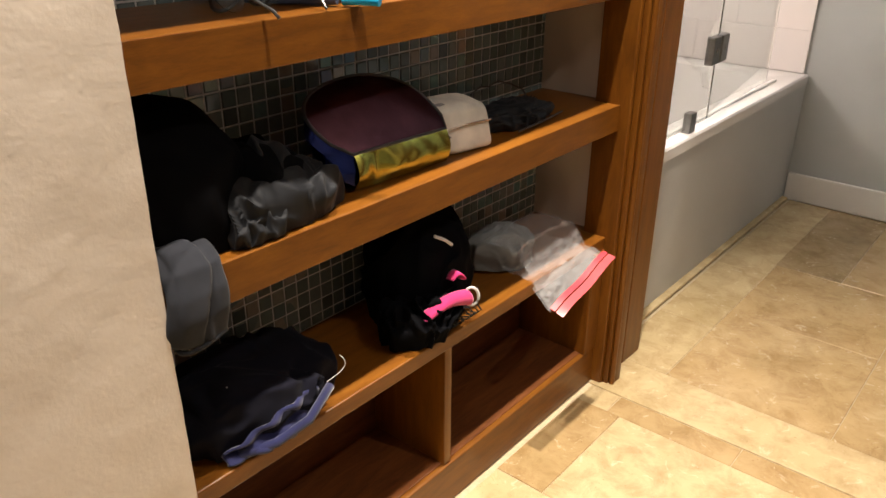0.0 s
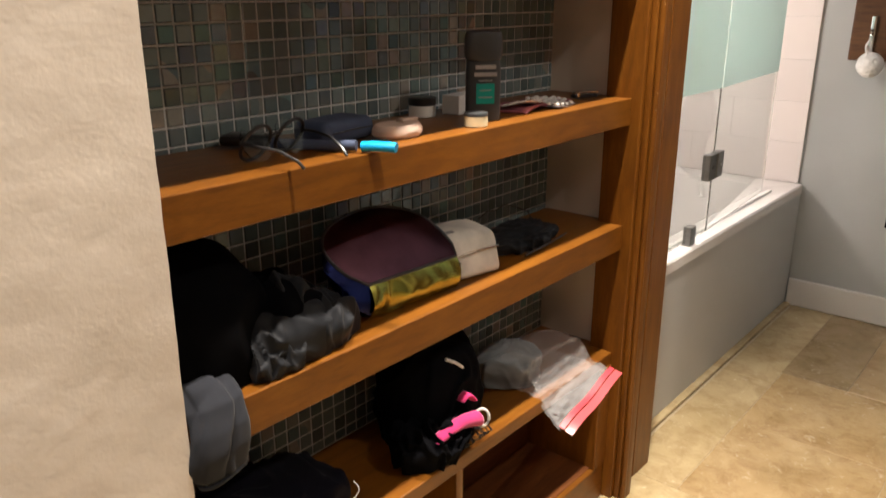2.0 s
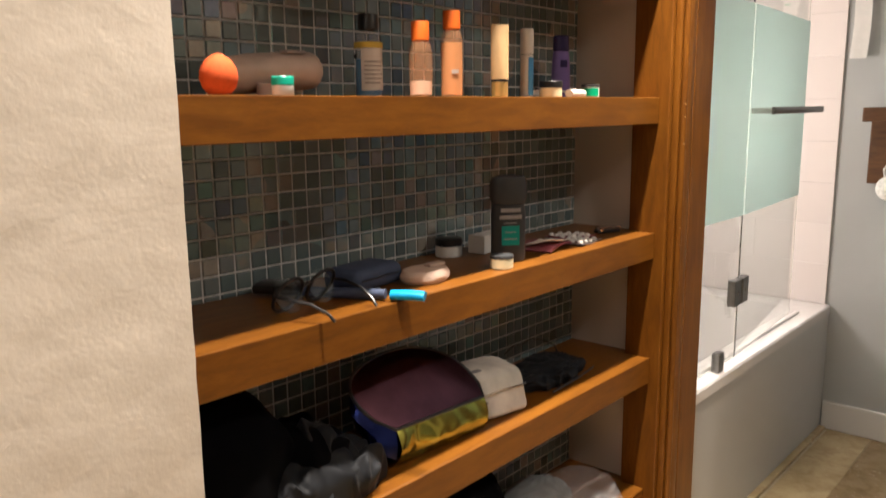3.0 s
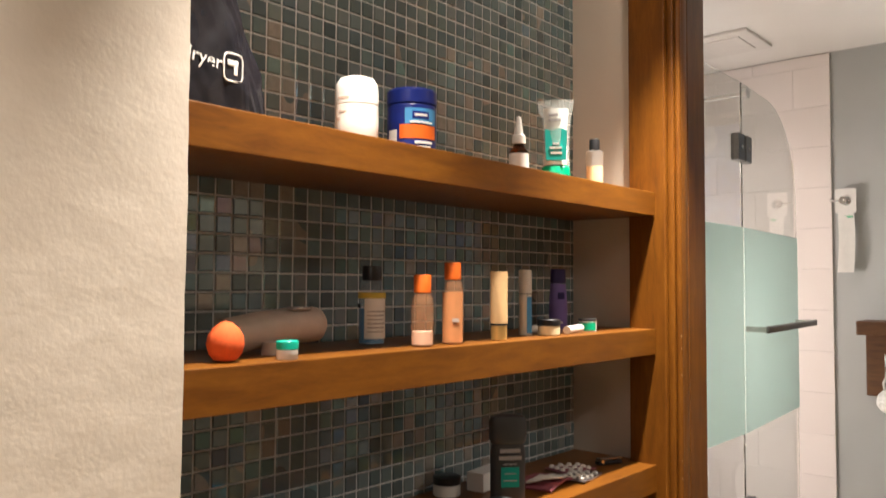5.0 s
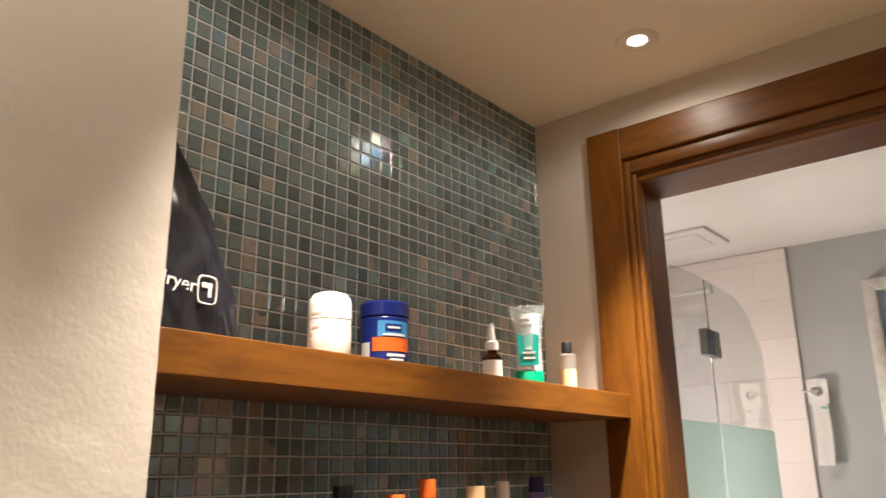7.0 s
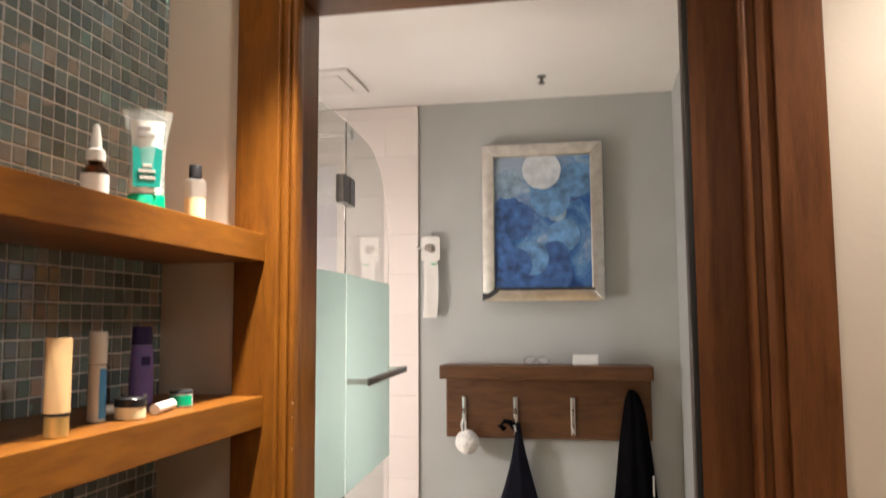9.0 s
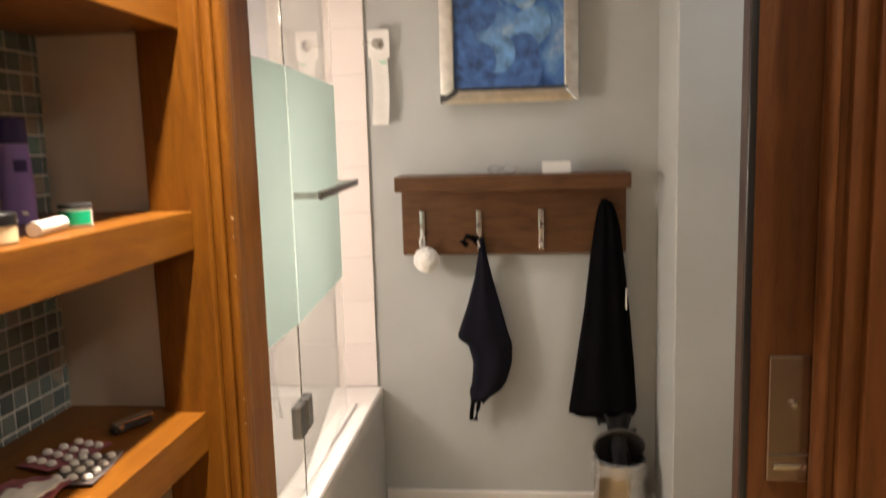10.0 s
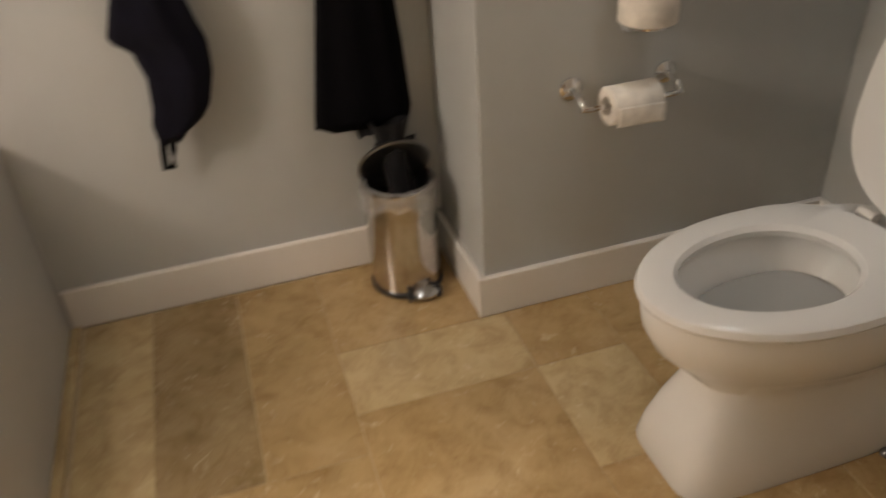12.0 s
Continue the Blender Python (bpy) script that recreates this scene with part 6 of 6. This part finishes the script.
part("spindle", tube([(-0.10, -0.068, 0), (0.09, -0.068, 0)], 0.006, 10), "chrome", ph)


def roll_bm(r, l, core=0.019):
    bm = lathe([(core, 0), (r - 0.002, 0), (r, 0.002), (r, l - 0.002), (r - 0.002, l), (core, l), (core, 0)], 36)
    return bm


rl = thing("toilet_roll", (0.45, 2.769, 0.508), "white toilet roll on the chrome holder", "toilet roll", "toilet rolls")
part("roll", roll_bm(0.040, 0.110), "tissue", rl, m=pose(0, 0, 0, 0, 90, 0))
part("loose_sheet", sheet(lambda u, v: (0.004 + 0.107 * u, -0.0405 - 0.002 * math.sin(3 * v), 0.010 - 0.042 * v - 0.003 * u), 10, 10, 0.0006), "tissue", rl)
sh = thing("roll_stand", (0.526, 2.837, 0.652), "chrome bracket carrying a spare roll", "holder")
part("wall_plate", lathe([(0, 0), (0.022, 0), (0.022, 0.006), (0, 0.008)], 22), "chrome", sh, m=pose(0, 0, 0, 90))
part("bracket_arm", tube([(0, -0.004, 0), (0, -0.04, -0.004), (0, -0.068, 0.008), (0, -0.068, 0.020)], 0.0075, 12), "chrome", sh)
part("cup", lathe([(0, 0.012), (0.050, 0.014), (0.050, 0.018), (0, 0.019)], 28), "chrome", sh, m=pose(0, -0.068, 0))
rl2 = thing("toilet_roll", (0.526, 2.769, 0.672), "spare white toilet roll standing on the bracket", "toilet roll", "toilet rolls")
part("roll", roll_bm(0.058, 0.125), "tissue", rl2)

# pedal bin
bn = thing("pedal_bin", (0.066, 3.042, 0), "small brushed steel pedal bin with raised lid and liner", "bin")
part("can", lathe([(0, 0.012), (0.084, 0.012), (0.0865, 0.018), (0.0865, 0.273), (0.088, 0.277), (0.088, 0.286), (0.084, 0.288), (0.082, 0.286), (0.080, 0.10), (0, 0.09)], 40), "steel", bn)
part("base_ring", lathe([(0, 0), (0.088, 0), (0.090, 0.003), (0.090, 0.014), (0.087, 0.018), (0, 0.018)], 40), "black_plastic", bn)
part("pedal", lathe([(0, 0), (0.032, 0), (0.034, 0.003), (0.032, 0.007), (0, 0.009)], 24, (1, 0.62)), "chrome", bn, "oval metal pedal", m=pose(0.020, -0.100, 0.016, 14))
part("pedal_ring", tube([(0.020 + 0.038 * math.cos(t), -0.094 + 0.020 * math.sin(t), 0.020 + 0.008 * math.sin(t)) for t in (2 * math.pi * k / 28 for k in range(28))], 0.0042, 8, closed=True), "black_plastic", bn)
part("pedal_bracket", tube([(-0.018, -0.088, 0.03), (-0.026, -0.105, 0.018), (-0.02, -0.116, 0.014)], 0.004, 8), "black_plastic", bn)
part("pedal_bracket", tube([(0.048, -0.088, 0.03), (0.056, -0.105, 0.018), (0.05, -0.116, 0.014)], 0.004, 8), "black_plastic", bn)


def liner_bm():
    def p(u, v):
        a = 2 * math.pi * u
        r = 0.0905 + 0.007 * (1 - v) + 0.006 * noise.noise(Vector((math.cos(a) * 4, math.sin(a) * 4, v * 3)))
        if v > 0.7:
            r -= 0.012 * (v - 0.7) / 0.3
        return (r * math.cos(a), r * math.sin(a), 0.243 + 0.009 * math.sin(3 * a + 1) * (1 - v) + 0.006 * math.sin(11 * a) * (1 - v) + 0.050 * v)
    return sheet(p, 64, 8)


def twist_bm():
    def p(u, v):
        a = 2 * math.pi * u
        r = (0.030 - 0.034 * v * (1 - v) + 0.012 * v) * (1 + 0.35 * noise.noise(Vector((math.cos(a) * 2, math.sin(a) * 2, v * 2.2))))
        return (0.012 - 0.02 * v + r * math.cos(a), 0.01 + 0.6 * r * math.sin(a), 0.22 + 0.215 * v)
    return sheet(p, 36, 20)


# made-up wedge in place of the coat piece that hangs into the bin
part("rubbish", twist_bm(), "satin", bn, "black wedge in the bin, stand-in for a hanging piece of the coat")
ln = part("liner", liner_bm(), "liner", bn, "crinkled clear bin liner")
part("inner_bucket", lathe([(0.079, 0.10), (0.0805, 0.284), (0.078, 0.284), (0.075, 0.10), (0, 0.098)], 36), "black_plastic", bn)
part("lid", lathe([(0, 0), (0.084, 0), (0.088, 0.004), (0.086, 0.010), (0.05, 0.020), (0, 0.022)], 36), "gunmetal", bn, "raised dark lid", m=pose(0.0, 0.004, 0.345, -62, 0, 0) @ pose(0, 0.035, 0))
part("lid_hinge", box((-0.03, -0.002, 0.295), (0.03, 0.03, 0.345), 0.004), "black_plastic", bn, m=pose(0, 0.066, 0))
part("lid_hinge", prism([(-0.035, 0, 0.30), (0.02, 0, 0.30), (0.05, 0, 0.375), (-0.01, 0, 0.36)], 0.01, (0, 1, 0)), "black_plastic", bn, m=pose(0.01, 0.035, 0))

# ceiling fittings
vent = thing("ceiling_vent", (-1.03, 2.79, ZC), "square white ceiling exhaust vent cover", "vent")
part("cover", box((-0.13, -0.13, -0.012), (0.13, 0.13, -0.0005), 0.004), "white_plastic", vent)
part("grille_rim", box((-0.085, -0.085, -0.016), (0.085, 0.085, -0.0115), 0.002), "white_plastic", vent)
spk = thing("sprinkler_head", (-0.265, 2.885, ZC), "small dark metal ceiling sprinkler head", "sprinkler")
part("rose", lathe([(0.016, 0), (0.016, -0.003), (0.008, -0.005), (0, -0.005)], 18), "gunmetal", spk)
part("nozzle", lathe([(0.006, -0.005), (0.006, -0.022), (0.012, -0.024), (0.012, -0.026), (0, -0.026)], 16), "gunmetal", spk)

# ---- wall tiles ----
def tile_grid(name, wall, m, w, h, tw, th, gap, depth, mat, shift):
    mesh = {}
    rows = int(math.ceil(h / th - 1e-6))
    for r in range(rows):
        z0, z1 = r * th, min((r + 1) * th, h)
        x = -(tw * shift if r % 2 else 0)
        while x < w - 0.01:
            a, b = max(0, x), min(w, x + tw)
            x += tw
            if b - a < 0.02:
                continue
            key = (round(b - a, 4), round(z1 - z0, 4))
            if key not in mesh:
                me = finish(tile_bm((b - a) / 2 - gap, (z1 - z0) / 2 - gap, depth, 0.0009), name)
                me.materials.append(M[mat])
                mesh[key] = me
            ob = new(name, mesh[key])
            ob.parent = wall
            ob.matrix_basis = m @ pose((a + b) / 2, (z0 + z1) / 2, random.uniform(-0.0004, 0.0004))


structure("tub_tile_bed", box((XL, YB - 0.004, 0.49), (-0.768, YB - 0.0005, ZC - 0.001)), "grout_white", "pale grout bed of the tiled wall")
tile_grid("wall_tile", bpy.data.objects["tub_tile_bed"], pose(XL, YB - 0.012, 0.496, 90), 0.753, 1.75, 0.31, 0.155, 0.0003, 0.008, "subway", 0.5)
tile_grid("wall_tile", bpy.data.objects["wall_tub_west_sill"], Matrix.Translation((XL + 0.008, YR + 0.001, 0.496)) @ pose(0, 0, 0, 90, 0, 90), YB - YR - 0.014, 0.46, 0.31, 0.155, 0.0003, 0.008, "subway", 0.5)
tile_grid("wall_tile", bpy.data.objects["wall_tub_west_head"], Matrix.Translation((XL + 0.008, YR + 0.001, 1.505)) @ pose(0, 0, 0, 90, 0, 90), YB - YR - 0.014, 0.74, 0.31, 0.155, 0.0003, 0.008, "subway", 0.5)

# glass mosaic in the niche
PITCH, Y_LINE, Z_LINE = 0.0275, 0.5855, 1.349
niche = bpy.data.objects["wall_niche_back"]


def cushion(hw, hh, d=0.0062, b=0.0016):
    rows = []
    for i, x in ((0, 0), (0, d - b), (b, d)):
        rows.append([(x, -hw + i, -hh + i), (x, hw - i, -hh + i), (x, hw - i, hh - i), (x, -hw + i, hh - i)])
    vs = [p for r in rows for p in r]
    fs = [(4 * r + k, 4 * r + (k + 1) % 4, 4 * r + 4 + (k + 1) % 4, 4 * r + 4 + k) for r in range(2) for k in range(4)] + [(8, 9, 10, 11)]
    return vs, fs


half = PITCH / 2 - 0.0014
me_piece = bpy.data.meshes.new("mosaic_tile")
me_piece.from_pydata(*cushion(half, half)[:1], [], cushion(half, half)[1])
me_piece.materials.append(M["mosaic"])
verts, faces = [], []
k0, k1 = int((YN - Y_LINE) / PITCH) - 1, int((YW - Y_LINE) / PITCH) + 1
r0, r1 = int((0.393 - Z_LINE) / PITCH) - 1, int((ZC - Z_LINE) / PITCH) + 1
rng = random.Random(4)
for r in range(r0, r1 + 1):
    for k in range(k0, k1 + 1):
        a, b = max(YN, Y_LINE + k * PITCH), min(YW, Y_LINE + (k + 1) * PITCH)
        c, d = max(0.394, Z_LINE + r * PITCH), min(ZC, Z_LINE + (r + 1) * PITCH)
        if b - a < 0.006 or d - c < 0.006:
            continue
        cy, cz = (a + b) / 2, (c + d) / 2
        lift = rng.uniform(-0.0005, 0.0005)
        tx, tz = rng.uniform(-0.014, 0.014), rng.uniform(-0.014, 0.014)
        full = b - a > PITCH * 0.99 and d - c > PITCH * 0.99
        if full and 1.30 < cz < 1.50:
            ob = new("mosaic_tile", me_piece)
            ob.parent = niche
            ob.matrix_basis = Matrix.Translation((XT - 0.0065 + lift, cy, cz)) @ Euler((0, tx, tz)).to_matrix().to_4x4()
        else:
            vs, fs = cushion((b - a) / 2 - 0.0014, (d - c) / 2 - 0.0014)
            n0 = len(verts)
            verts += [(XT - 0.0065 + lift + x + tx * z + tz * y, cy + y, cz + z) for x, y, z in vs]
            faces += [tuple(n0 + i for i in f) for f in fs]
me = bpy.data.meshes.new("mosaic_field")
me.from_pydata(verts, [], faces)
me.materials.append(M["mosaic"])
fld = new("mosaic_field", me)
fld.parent = niche
tagged(fld, "small square grey-green glass mosaic tiles", kind="stuff")
